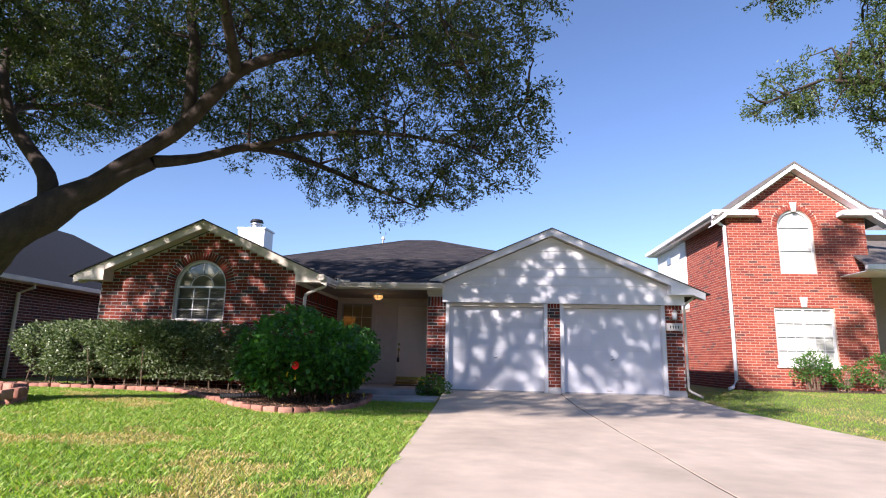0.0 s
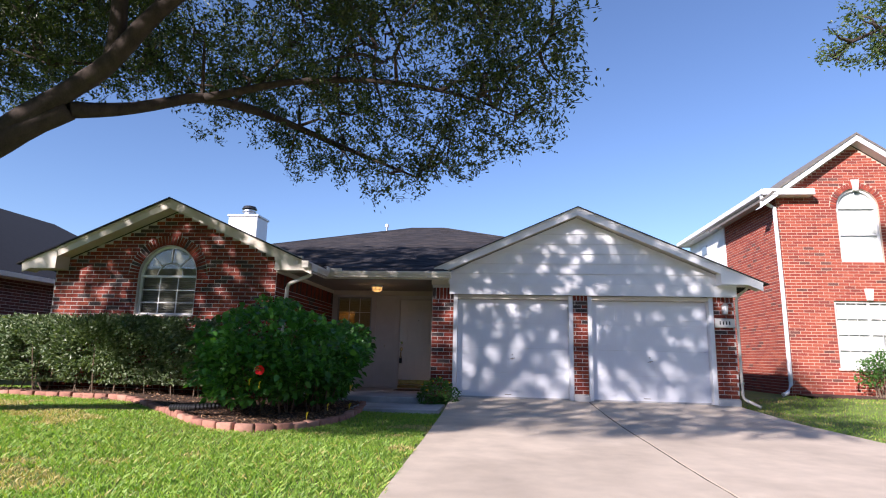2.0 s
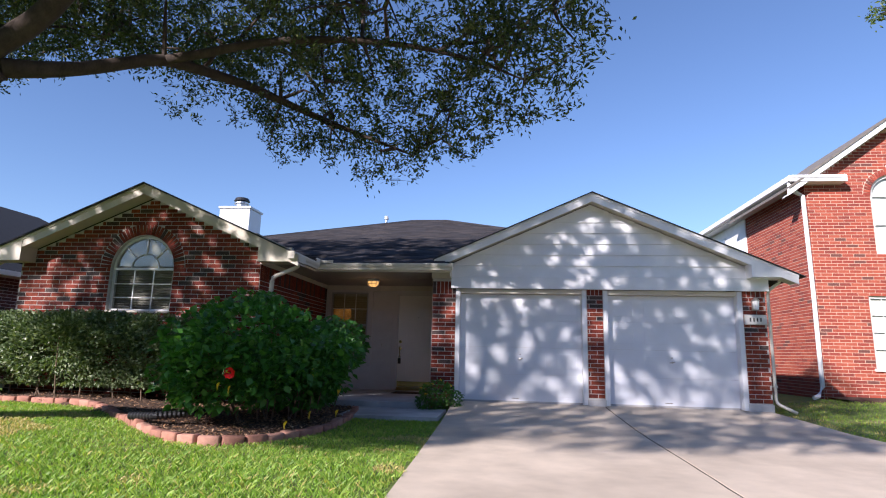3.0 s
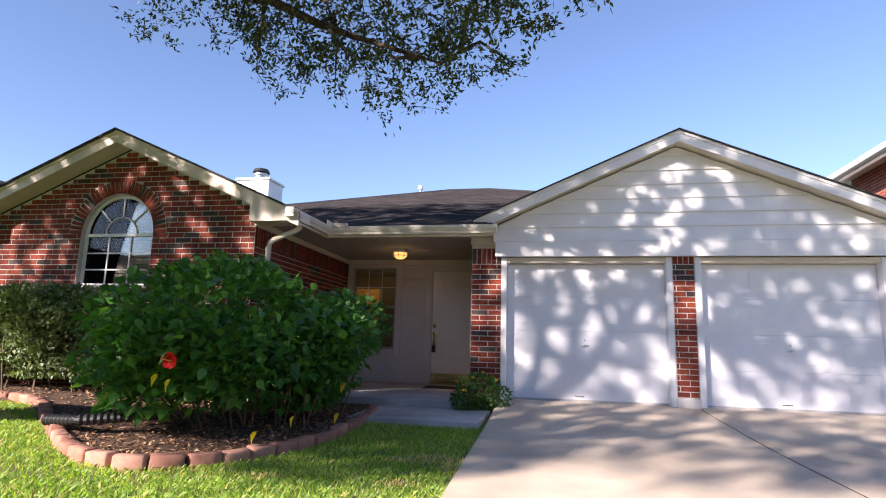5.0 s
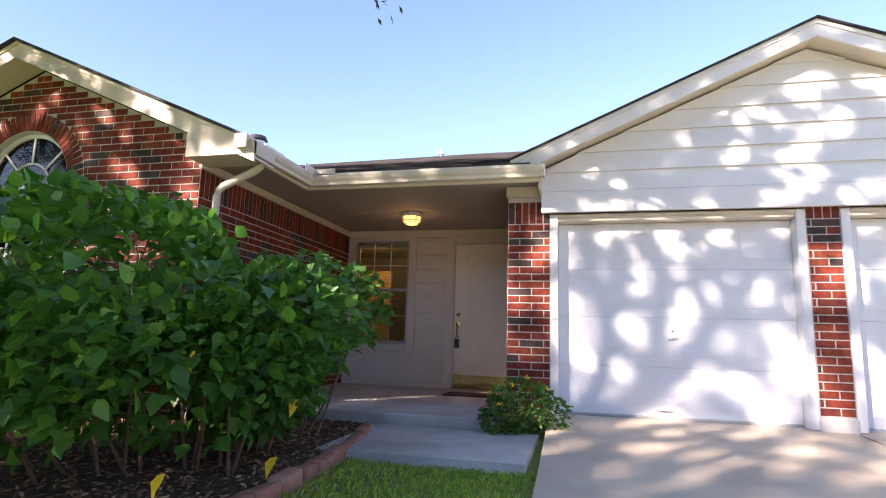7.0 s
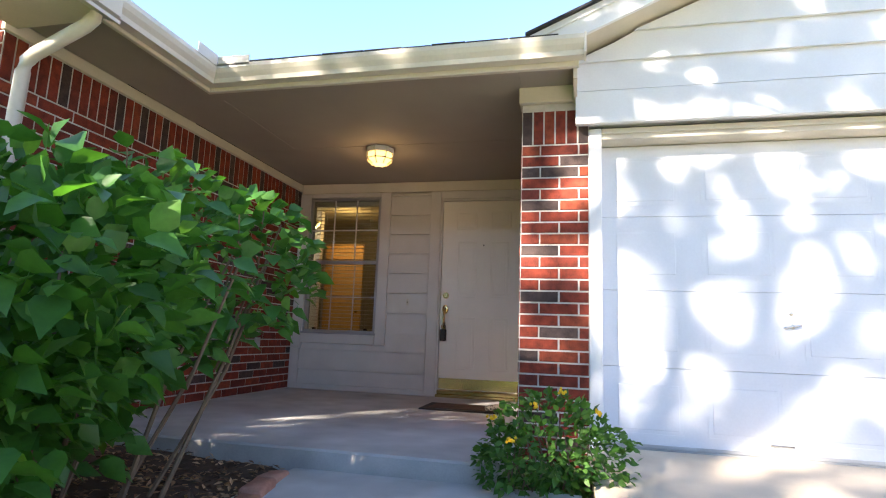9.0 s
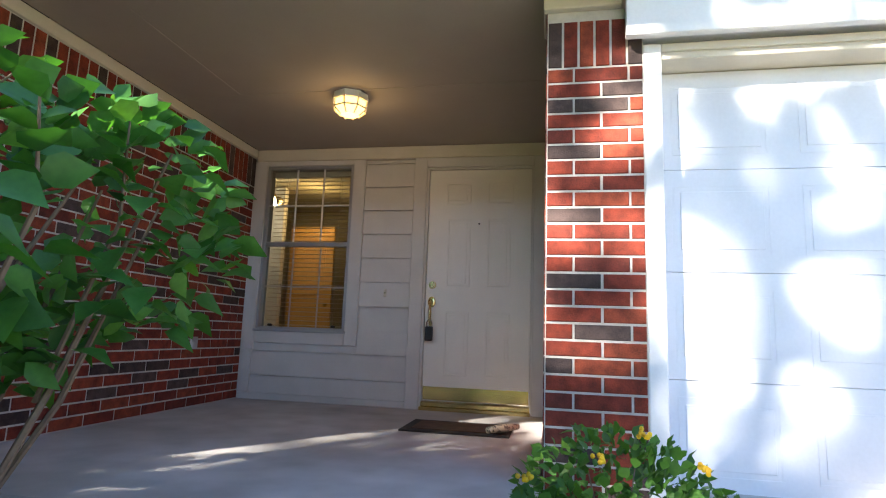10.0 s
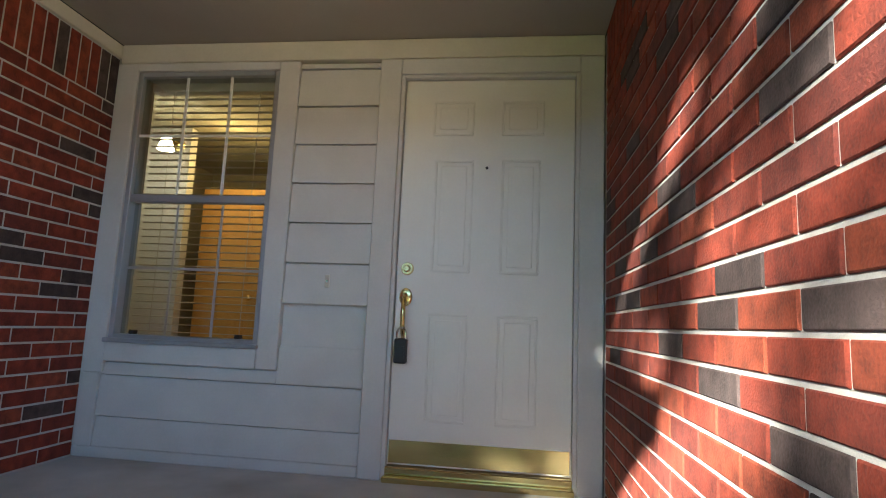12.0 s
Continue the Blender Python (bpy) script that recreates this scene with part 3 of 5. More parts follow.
for p, q in ((hip(RX0, -1, 0), hip(RX0, -1, 5.2)), (hip(RX1, 1, 0), hip(RX1, 1, 5.0)), (hip(RX0, 1, 0), hip(RX1, 1, 0))):
    tube(bm, [p, q], [0.035, 0.035], 6)
tagged(part("roof_ridge_caps", bm, M_ROOF_BASE), "dark shingle caps along hips and ridge", "roof", kind="structure")
ZW = 3.762

for xe in (-10.2, -4.26):
    ze = ZW - PITCH * abs(xe - WAX)
    sheet("roof_wing", [(WAX, 15.09, ZW), (WAX, 29.4, ZW), (xe, 29.4, ze), (xe, 15.09, ze)], "dark shingle roof slope of the brick wing", thick=0.03)
ZG = 3.932
for xe in (-2.03, 4.6):
    ze = ZG - PITCH * abs(xe - GAX)
    sheet("roof_garage", [(GAX, 16.53, ZG), (GAX, 29.4, ZG), (xe, 29.4, ze), (xe, 16.53, ze)], "dark shingle roof slope of the garage", thick=0.018)

# chimney and vent
ch = thing("chimney", "white boxed chimney with a round metal flue cap", "chimney", (-9.22, 22.9, 2.6))
bm = boxes((-0.5, 0.5, -0.42, 0.42, 0.0, 2.62), bevel=0.01)
part("chase", bm, M_WHITE, ch)
part("chase_cover", boxes((-0.54, 0.54, -0.46, 0.46, 2.622, 2.69), bevel=0.01), M_WHITE, ch)
bm = bmesh.new()
cyl(bm, (0, 0, 2.69), (0, 0, 2.93), 0.19, n=20)
cyl(bm, (0, 0, 2.86), (0, 0, 2.89), 0.235, n=20)
part("flue", bm, M_METAL, ch, "bright metal flue pipe")
bm = bmesh.new()
cyl(bm, (0, 0, 2.96), (0, 0, 3.06), 0.25, 0.2, n=20)
cyl(bm, (0, 0, 2.93), (0, 0, 2.96), 0.1, n=12)
part("cap", bm, M_BLACK, ch, "dark flue rain cap")
vp = thing("vent_pipe", "short plumbing vent pipe on the shingle roof", "vent pipe", (-4.42, 22.95, 4.6))
bm = bmesh.new()
cyl(bm, (0, 0, 0), (0, 0, 0.42), 0.035, n=10)
part("pipe", bm, M_METAL, vp)
bm = bmesh.new()
cyl(bm, (0, 0, 0.36), (0, 0, 0.46), 0.07, 0.05, n=10)
part("collar", bm, M_STONE, vp)


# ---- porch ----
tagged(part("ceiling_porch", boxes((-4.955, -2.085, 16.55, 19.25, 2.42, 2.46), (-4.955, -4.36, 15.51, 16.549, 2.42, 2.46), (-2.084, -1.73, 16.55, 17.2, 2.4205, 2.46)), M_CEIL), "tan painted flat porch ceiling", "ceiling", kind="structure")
tagged(part("trim_porch_fascia", boxes((-4.36, -1.69, 16.511, 16.548, 2.36, 2.515), (-4.36, -4.325, 15.18, 16.51, 2.36, 2.5), bevel=0.004), M_CREAM), "cream fascia board behind the gutter", "trim", kind="structure")


def gutter(name, p, q, out, ends):
    """K-style gutter from p to q; out: unit vector away from the house."""
    p, q, out = Vector(p), Vector(q), Vector(out)
    prof = [(0.0, 0.0), (0.075, 0.0), (0.082, 0.03), (0.105, 0.06), (0.118, 0.09), (0.118, 0.118), (0.106, 0.124), (0.106, 0.112), (0.0, 0.112)]
    bm = bmesh.new()
    rings = [[bm.verts.new(c + out * a + Vector((0, 0, b))) for a, b in prof] for c in (p, q)]
    for i in range(len(prof)):
        j = (i + 1) % len(prof)
        bm.faces.new((rings[0][i], rings[0][j], rings[1][j], rings[1][i]))
    bm.faces.new(rings[0][::-1])
    bm.faces.new(rings[1])
    bmesh.ops.recalc_face_normals(bm, faces=list(bm.faces))
    return part(name, bm, M_GUTTER, g)


g = thing("gutter", "cream metal gutter turning the corner over the porch", "gutter", (-4.3, 16.7, 2.5))
inv = Matrix.Translation((4.3, -16.7, -2.5))
for ob in (gutter("trough", (-4.324, 16.51, 2.39), (-1.66, 16.51, 2.395), (0, -1, 0), 1), gutter("trough", (-4.324, 15.08, 2.375), (-4.324, 16.48, 2.388), (1, 0, 0), 1)):
    ob.data.transform(inv)
bm = boxes((-4.2, -3.95, 16.392, 16.397, 2.495, 2.565), (-4.205, -4.2, 16.18, 16.39, 2.495, 2.575))
bm.transform(inv)
part("splash_guard", bm, M_GUTTER, g, "bent sheet metal splash guard")
for q in ((-4.324, -4.2, 15.065, 15.08, 2.37, 2.5), (-1.66, -1.645, 16.386, 16.51, 2.385, 2.52)):
    bm = boxes(q, bevel=0.003)
    bm.transform(inv)
    part("end_cap", bm, M_GUTTER, g)


def downspout(name, pts, label, w=0.038):
    d = thing(name, label, "downspout", pts[-1])
    bm = bmesh.new()
    fine = []
    P = [Vector(p) for p in pts]
    for i, p in enumerate(P):
        if 0 < i < len(P) - 1:
            a = p + (P[i - 1] - p).normalized() * 0.07
            b = p + (P[i + 1] - p).normalized() * 0.07
            fine += [a.lerp(p, 0.0), (a + 2 * p + b) / 4, b]
        else:
            fine.append(p)
    tube(bm, fine, [w] * len(fine), 10)
    bm.transform(Matrix.Translation(-P[-1]))
    part("pipe", bm, M_GUTTER, d, "", True)
    for z in (0.4, 1.5):
        q = P[-2].copy()
        q.z = z
        if q.z < P[-3].z - 0.1:
            bm = boxes((q.x - w - 0.006, q.x + w + 0.006, q.y - w - 0.004, q.y + w + 0.02, z, z + 0.03))
            bm.transform(Matrix.Translation(-P[-1]))
            part("strap", bm, M_GUTTER, d)


downspout("downspout", [(-4.25, 15.42, 2.38), (-4.25, 15.42, 2.28), (-4.72, 15.44, 2.1), (-4.78, 15.44, 0.05), (-4.74, 15.3, -0.05)], "cream round downspout elbowed to the brick corner")
downspout("downspout", [(4.36, 16.95, 2.4), (4.36, 16.95, 2.3), (4.12, 16.96, 2.12), (4.12, 16.96, 0.12), (4.36, 16.75, -0.02)], "white thin downspout on the garage corner with kicked foot", 0.028)


# ---- porch back wall: siding, window, front door ----
PY = 19.25
WIN = (-4.84, -3.94, 0.645, 2.25)
DOOR = (-3.19, -2.235, 0.075, 2.19)
hole_w = [(WIN[0], WIN[2]), (WIN[1], WIN[2]), (WIN[1], WIN[3]), (WIN[0], WIN[3])]
hole_d = [(DOOR[0], 0.01), (DOOR[1], 0.01), (DOOR[1], DOOR[3]), (DOOR[0], DOOR[3])]
back = part("wall_porch_back", prism([(-4.98, -0.1), (-2.08, -0.1), (-2.08, 2.42), (-4.98, 2.42)], [hole_w, hole_d], on_front(PY + 0.03), 0.12), M_GREIGE)
tagged(back, "greige lap siding wall at the back of the porch", "wall", kind="structure")


def lap(x0, x1, z0, z1):
    tilt = lambda u, v, w: (u, PY + w + 0.015 * (v - z0) / (z1 - z0) - 0.011, v)
    part("board", prism([(x0, z0), (x1, z0), (x1, z1 - 0.005), (x0, z1 - 0.005)], [], tilt, 0.02), M_GREIGE, back)


for i in range(8):
    z0 = 0.665 + 0.2275 * i if i else 0.455
    z1 = 0.665 + 0.2275 * (i + 1) - 0.002 if i else 0.663
    lap(-3.815, -3.335, z0, min(z1, 2.295))
lap(-4.86, -3.335, 0.225, 0.453)
lap(-4.86, -3.335, 0.06, 0.223)
lap(-4.86, -3.817, 0.455, 0.523)
for n, b in (("casing", (-4.975, -4.842, PY - 0.022, PY + 0.03, 0.46, 2.30)), ("casing", (-3.938, -3.818, PY - 0.022, PY + 0.03, 0.525, 2.30)), ("casing", (-4.841, -3.939, PY - 0.022, PY + 0.03, 2.252, 2.30)), ("casing", (-4.841, -3.939, PY - 0.024, PY + 0.03, 0.525, 0.643)), ("casing", (-4.975, -4.862, PY - 0.02, PY + 0.03, 0.06, 0.459)), ("casing", (-3.333, -3.21, PY - 0.024, PY + 0.03, 0.0, 2.30)), ("casing", (-2.215, -2.09, PY - 0.024, PY + 0.03, 0.0, 2.30)), ("casing", (-3.209, -2.216, PY - 0.024, PY + 0.03, 2.21, 2.30)), ("frieze", (-4.955, -2.088, PY - 0.03, PY + 0.03, 2.302, 2.418)), ("skirt", (-4.975, -3.335, PY - 0.018, PY + 0.03, 0.0, 0.058))):
    part(n, boxes(b, bevel=0.004), M_CREAM if n == "frieze" else M_GREIGE, back)

win = thing("window_1", "aluminium sash window with white muntins and open blinds", "window", (-4.39, PY, 0.645), kind="structure")
inv = Matrix.Translation((4.39, -PY, -0.645))


def wpart(name, bm, mat_, parent, label=""):
    bm.transform(inv)
    return part(name, bm, mat_, parent, label)


x0, x1, z0, z1 = WIN
wm = 1.475
wpart("window_frame", boxes((x0, x0 + 0.03, PY - 0.01, PY + 0.09, z0, z1), (x1 - 0.03, x1, PY - 0.01, PY + 0.09, z0, z1), (x0 + 0.03, x1 - 0.03, PY - 0.01, PY + 0.09, z1 - 0.03, z1), (x0 + 0.03, x1 - 0.03, PY - 0.01, PY + 0.09, z0, z0 + 0.035), bevel=0.003), M_ALU, win)
wpart("window_sill", boxes((x0 - 0.01, x1 + 0.01, PY - 0.045, PY - 0.011, z0 - 0.012, z0 + 0.012), bevel=0.004), M_ALU, win)
wpart("meeting_rail", boxes((x0 + 0.03, x1 - 0.03, PY - 0.004, PY + 0.05, wm - 0.025, wm + 0.02), bevel=0.004), M_ALU, win)
for zz0, zz1, yy in ((wm + 0.02, z1 - 0.03, PY + 0.022), (z0 + 0.035, wm - 0.025, PY + 0.05)):
    pane = wpart("pane", boxes((x0 + 0.03, x1 - 0.03, yy, yy + 0.004, zz0, zz1)), M_GLASS, win)
    pane.visible_shadow = False
    w = (x1 - x0 - 0.06) / 3
    proud = 0.012 if zz0 > 1.4 else 0.004
    for k in (1, 2):
        wpart("muntin", boxes((x0 + 0.03 + w * k - 0.008, x0 + 0.03 + w * k + 0.008, yy - proud, yy - 0.001, zz0, zz1), bevel=0.002), M_SCREEN if zz0 > 1.4 else M_ALU, win)
    c = (zz0 + zz1) / 2
    wpart("muntin", boxes((x0 + 0.03, x1 - 0.03, yy - proud + 0.001, yy - 0.002, c - 0.008, c + 0.008), bevel=0.002), M_SCREEN if zz0 > 1.4 else M_ALU, win)
for xx in (x0 + 0.13, x1 - 0.13):
    wpart("latch", boxes((xx - 0.015, xx + 0.015, PY + 0.0, PY + 0.045, z0 + 0.036, z0 + 0.06), bevel=0.004), M_BLACK, win)
blind = thing("window_blind", "off-white slatted blind with open slats behind the glass", "blind", (-4.39, PY + 0.13, 0.7))
binv = Matrix.Translation((4.39, -PY - 0.13, -0.7))
bm = boxes((x0 + 0.02, x1 - 0.02, PY + 0.1, PY + 0.16, 2.17, 2.23), bevel=0.004)
bm.transform(binv)
part("headrail", bm, M_BLIND, blind)
slat = None
for i in range(34):
    zz = 0.70 + i * 0.0435
    if slat is None:
        bm = bmesh.new()
        ring = [[bm.verts.new((sx * 0.42, -0.012 + 0.024 * t, 0.004 * math.sin(math.pi * t) - 0.004 * t)) for t in (0, 0.33, 0.66, 1)] for sx in (-1, 1)]
        for k in range(3):
            bm.faces.new((ring[0][k], ring[0][k + 1], ring[1][k + 1], ring[1][k]))
        slat = part("slat", bm, M_BLIND, blind)
        ob = slat
    else:
        ob = new("slat", slat.data)
        ob.parent = blind
    ob.location = (0, 0, zz - 0.7)
for xx in (-0.28, 0.28):
    part("ladder_cord", boxes((xx - 0.002, xx + 0.002, -0.024, -0.022, 0, 1.5)), M_BLIND, blind)

# the hall behind the window
tagged(part("hall_wall", boxes((-6.2, -6.1, 19.5, 22.4, -0.05, 2.45), (-6.09, -2.2, 22.3, 22.4, -0.05, 2.45), (-2.2, -2.1, 19.5, 22.4, -0.05, 2.45)), M_ROOM), "plain painted hall walls seen through the window", "wall", kind="structure")
tagged(part("hall_floor", boxes((-6.09, -2.21, 19.41, 22.29, -0.05, 0.0)), M_WOOD_DOOR), "warm wooden hall floor", "floor", kind="structure")
tagged(part("hall_ceiling", boxes((-6.2, -2.1, 19.41, 22.4, 2.455, 2.5)), M_ROOM), "plain hall ceiling", "ceiling", kind="structure")
tagged(part("hall_partition", boxes((-5.95, -5.42, 20.75, 20.85, 0.002, 2.45), bevel=0.004), M_SCREEN), "white painted wall end inside the hall", "wall", kind="structure")
idoor = thing("interior_door", "honey-coloured interior door standing ajar in the hall", "door", (-5.52, 21.2, 0.0))
bm = boxes((0, 0.62, 0, 0.04, 0.01, 2.02), bevel=0.004)
for zz in (0.25, 1.1):
    box(bm, 0.1, 0.52, -0.006, 0.0, zz, zz + 0.7, bevel=0.004)
part("leaf", bm, M_WOOD_DOOR, idoor)
bm = bmesh.new()
ball(bm, (0.56, -0.04, 0.98), 0.028)
part("knob", bm, M_BRASS, idoor)
sconce = thing("wall_sconce", "small lit wall lamp with a bell glass inside the hall", "lamp", (-5.36, 20.42, 2.2))
bm = bmesh.new()
cyl(bm, (0, 0.04, 0), (0, 0.06, 0), 0.06)
tube(bm, [(0, 0.04, 0), (0, -0.05, 0.06), (0, -0.1, 0.02)], [0.01] * 3, 8)
part("arm", bm, M_BRASS, sconce)
bm = bmesh.new()
cyl(bm, (0, -0.1, -0.09), (0, -0.1, 0.02), 0.065, 0.03, 14)
part("shade", bm, M_BULB, sconce, "glowing bell glass")
# added warm fill with no fixture, brightens the honey-coloured door
hl = new("hall_fill", bpy.data.lights.new("hall_fill", "POINT"))
hl.data.energy, hl.data.color, hl.data.shadow_soft_size = 1.6, (1.0, 0.62, 0.22), 0.12
hl.location = (-5.0, 20.75, 2.2)
hl2 = new("sconce_lamp", bpy.data.lights.new("sconce_lamp", "POINT"))
hl2.data.energy, hl2.data.color, hl2.data.shadow_soft_size = 0.35, (1.0, 0.86, 0.62), 0.05
hl2.location = (-5.45, 20.2, 2.0)

fd = thing("front_door", "off-white six-panel front door, closed, with brass kick plate", "door", (-2.71, PY + 0.02, 0.07), kind="structure")
dinv = Matrix.Translation((2.71, -PY - 0.02, -0.07))


def dpart(name, bm, mat_, label="", smooth=False):
    bm.transform(dinv)
    return part(name, bm, mat_, fd, label, smooth)


a, b, c, d = DOOR
bm = bmesh.new()
box(bm, a + 0.004, b - 0.004, PY + 0.02, PY + 0.064, c, d - 0.004, bevel=0.003)
panels = [(-3.02, -2.79, 1.86, 2.06), (-2.635, -2.405, 1.86, 2.06), (-3.0, -2.785, 1.09, 1.72), (-2.63, -2.42, 1.09, 1.72), (-3.0, -2.785, 0.3, 0.87), (-2.63, -2.42, 0.3, 0.87)]
for u0, u1, v0, v1 in panels:
    for q in ((u0, u1, v0, v0 + 0.014), (u0, u1, v1 - 0.014, v1), (u0, u0 + 0.014, v0 + 0.015, v1 - 0.015), (u1 - 0.014, u1, v0 + 0.015, v1 - 0.015)):
        box(bm, q[0], q[1], PY + 0.014, PY + 0.021, q[2], q[3], bevel=0.003)
    box(bm, u0 + 0.035, u1 - 0.035, PY + 0.015, PY + 0.021, v0 + 0.035, v1 - 0.035, bevel=0.004)
dpart("leaf", bm, M_DOOR)
dpart("kick_plate", boxes((a + 0.012, b - 0.012, PY + 0.015, PY + 0.019, 0.085, 0.2), bevel=0.001), M_BRASS, "polished brass kick plate")
for n, q in (("jamb", (a - 0.019, a + 0.001, PY - 0.012, PY + 0.1, 0.0, d + 0.018)), ("jamb", (b - 0.001, b + 0.019, PY - 0.012, PY + 0.1, 0.0, d + 0.018)), ("jamb", (a + 0.002, b - 0.002, PY - 0.012, PY + 0.1, d, d + 0.018))):
    dpart(n, boxes(q, bevel=0.002), M_GREIGE)
dpart("threshold", boxes((a - 0.005, b + 0.005, PY - 0.06, PY + 0.09, 0.0, 0.03), (a + 0.002, b - 0.002, PY - 0.02, PY + 0.09, 0.031, 0.07), bevel=0.004), M_BRASS, "worn bronze threshold")
hx = -3.128
bm = bmesh.new()
cyl(bm, (hx, PY + 0.019, 1.105), (hx, PY + 0.002, 1.105), 0.036, 0.03, 20)
cyl(bm, (hx, PY + 0.002, 1.105), (hx, PY - 0.008, 1.105), 0.02, 0.014, 16)
dpart("deadbolt", bm, M_BRASS, "round brass deadbolt")
bm = bmesh.new()
ball(bm, (hx, PY + 0.014, 0.95), 0.05, 0.72, 0.18, 1.0, 16, 10)
tube(bm, [(hx, PY - 0.0, 0.965), (hx, PY - 0.03, 0.94), (hx, PY - 0.05, 0.87), (hx, PY - 0.045, 0.80), (hx, PY - 0.02, 0.75), (hx, PY + 0.015, 0.73)], [0.012, 0.012, 0.013, 0.013, 0.012, 0.014], 10)
dpart("handle", bm, M_BRASS, "curved brass grip handle", True)
bm = bmesh.new()
cyl(bm, (-2.712, PY + 0.02, 1.675), (-2.712, PY + 0.012, 1.675), 0.008, n=10)
dpart("peephole", bm, M_BLACK)
lb = thing("lockbox", "black key lockbox hanging from the door handle", "lockbox", (hx, PY - 0.055, 0.6))
bm = boxes((-0.034, 0.034, -0.02, 0.02, 0.0, 0.13), bevel=0.008)
part("body", bm, M_BLACK, lb)
bm = bmesh.new()
tube(bm, [(-0.022, 0, 0.12), (-0.022, 0, 0.165), (-0.012, 0, 0.185), (0.012, 0, 0.185), (0.022, 0, 0.165), (0.022, 0, 0.12)], [0.006] * 6, 8)
part("shackle", bm, M_NICKEL, lb)
part("dial_cover", boxes((-0.022, 0.022, -0.025, -0.0205, 0.02, 0.09), bevel=0.003), M_BLACK, lb)
bell = thing("doorbell", "small pale doorbell button on the siding", "doorbell", (-3.565, PY - 0.01, 1.02))
part("plate", boxes((-0.013, 0.013, -0.008, 0.002, -0.035, 0.035), bevel=0.003), M_CREAM, bell)
bm = bmesh.new()
cyl(bm, (0, -0.008, 0), (0, -0.012, 0), 0.007)
part("button", bm, M_NICKEL, bell)
outlet = thing("outlet_cover", "grey metal outlet cover on the brick wall", "outlet", (-4.935, 18.45, 0.52))
part("plate", boxes((-0.01, 0.008, -0.045, 0.045, -0.05, 0.05), bevel=0.004), M_METAL, outlet)
part("flap", boxes((0.009, 0.016, -0.03, 0.03, -0.04, 0.01), bevel=0.003), M_METAL, outlet)

pl = thing("porch_light", "octagonal lit ceiling lamp with a white metal cage", "ceiling lamp", (-3.55, 18.05, 2.419))
bm = bmesh.new()
cyl(bm, (0, 0, 0), (0, 0, -0.055), 0.155, 0.165, 8)
part("base", bm, M_WHITE, pl)
bm = bmesh.new()
cyl(bm, (0, 0, -0.056), (0, 0, -0.12), 0.14, 0.135, 8)
cyl(bm, (0, 0, -0.12), (0, 0, -0.165), 0.135, 0.08, 8)
part("glass", bm, M_LAMP_GLASS, pl, "glowing amber glass bowl")
for i in range(8):
    an = math.pi * 2 * (i + 0.0) / 8
    u = Vector((math.cos(an), math.sin(an), 0))
    bm = bmesh.new()
    tube(bm, [u * 0.158 + Vector((0, 0, -0.05)), u * 0.146 + Vector((0, 0, -0.12)), u * 0.086 + Vector((0, 0, -0.168))], [0.006] * 3, 6)
    part("cage_bar", bm, M_CREAM, pl)
bm = bmesh.new()
ring = [Vector((0.15 * math.cos(i * math.pi / 4), 0.15 * math.sin(i * math.pi / 4), -0.115)) for i in range(9)]
tube(bm, ring, [0.006] * 9, 6)
part("cage_ring", bm, M_CREAM, pl)
plamp = new("porch_bulb", bpy.data.lights.new("porch_bulb", "POINT"))
plamp.data.energy, plamp.data.color, plamp.data.shadow_soft_size = 0.5, (1.0, 0.68, 0.32), 0.12
pl.scale = (0.86, 0.86, 0.95)
plamp.location = (-3.55, 18.05, 2.12)

# arched window of the wing
aw = thing("window_2", "white-muntined arched window with closed blinds behind", "window", (ARCH_X, WY + 0.08, SILL_Z), kind="structure")
ainv = Matrix.Translation((-ARCH_X, -WY - 0.08, -SILL_Z))


def apart_(name, bm, mat_, label=""):
    bm.transform(ainv)
    return part(name, bm, mat_, aw, label)


fy = WY + 0.07
apart_("window_frame", prism(arch_outline(ARCH_R - 0.002, SILL_Z + 0.002), [arch_outline(ARCH_R - 0.045, SILL_Z + 0.05)], on_front(fy), 0.07), M_SCREEN)
gp = apart_("pane", prism(arch_outline(ARCH_R - 0.046, SILL_Z + 0.051), [], on_front(fy + 0.03), 0.004), M_GLASS)
gp.visible_shadow = False
apart_("window_sill", boxes((ARCH_X - ARCH_R, ARCH_X + ARCH_R, WY - 0.03, WY + 0.069, SILL_Z - 0.02, SILL_Z + 0.02), bevel=0.006), M_CREAM)
apart_("transom_bar", boxes((ARCH_X - ARCH_R + 0.046, ARCH_X + ARCH_R - 0.046, fy - 0.005, fy + 0.028, ARCH_SPRING - 0.03, ARCH_SPRING + 0.015), bevel=0.003), M_SCREEN)
for i in (1, 2):
    xx = ARCH_X - ARCH_R + 0.045 + (ARCH_R - 0.045) * 2 * i / 3
    apart_("muntin", boxes((xx - 0.009, xx + 0.009, fy + 0.012, fy + 0.029, SILL_Z + 0.05, ARCH_SPRING - 0.031), bevel=0.002), M_SCREEN)
for zz in (1.72, 1.97):
    apart_("muntin", boxes((ARCH_X - ARCH_R + 0.046, ARCH_X + ARCH_R - 0.046, fy + 0.013, fy + 0.028, zz - 0.009, zz + 0.009), bevel=0.002), M_SCREEN)
for an in (45, 90, 135):
    u = Vector((math.cos(radians(an)), 0, math.sin(radians(an))))
    bm = bmesh.new()
    p = Vector((ARCH_X, fy + 0.02, ARCH_SPRING))
    tube(bm, [p + u * 0.27, p + u * (ARCH_R - 0.046)], [0.011, 0.011], 6)
    apart_("muntin", bm, M_SCREEN)
bm = bmesh.new()
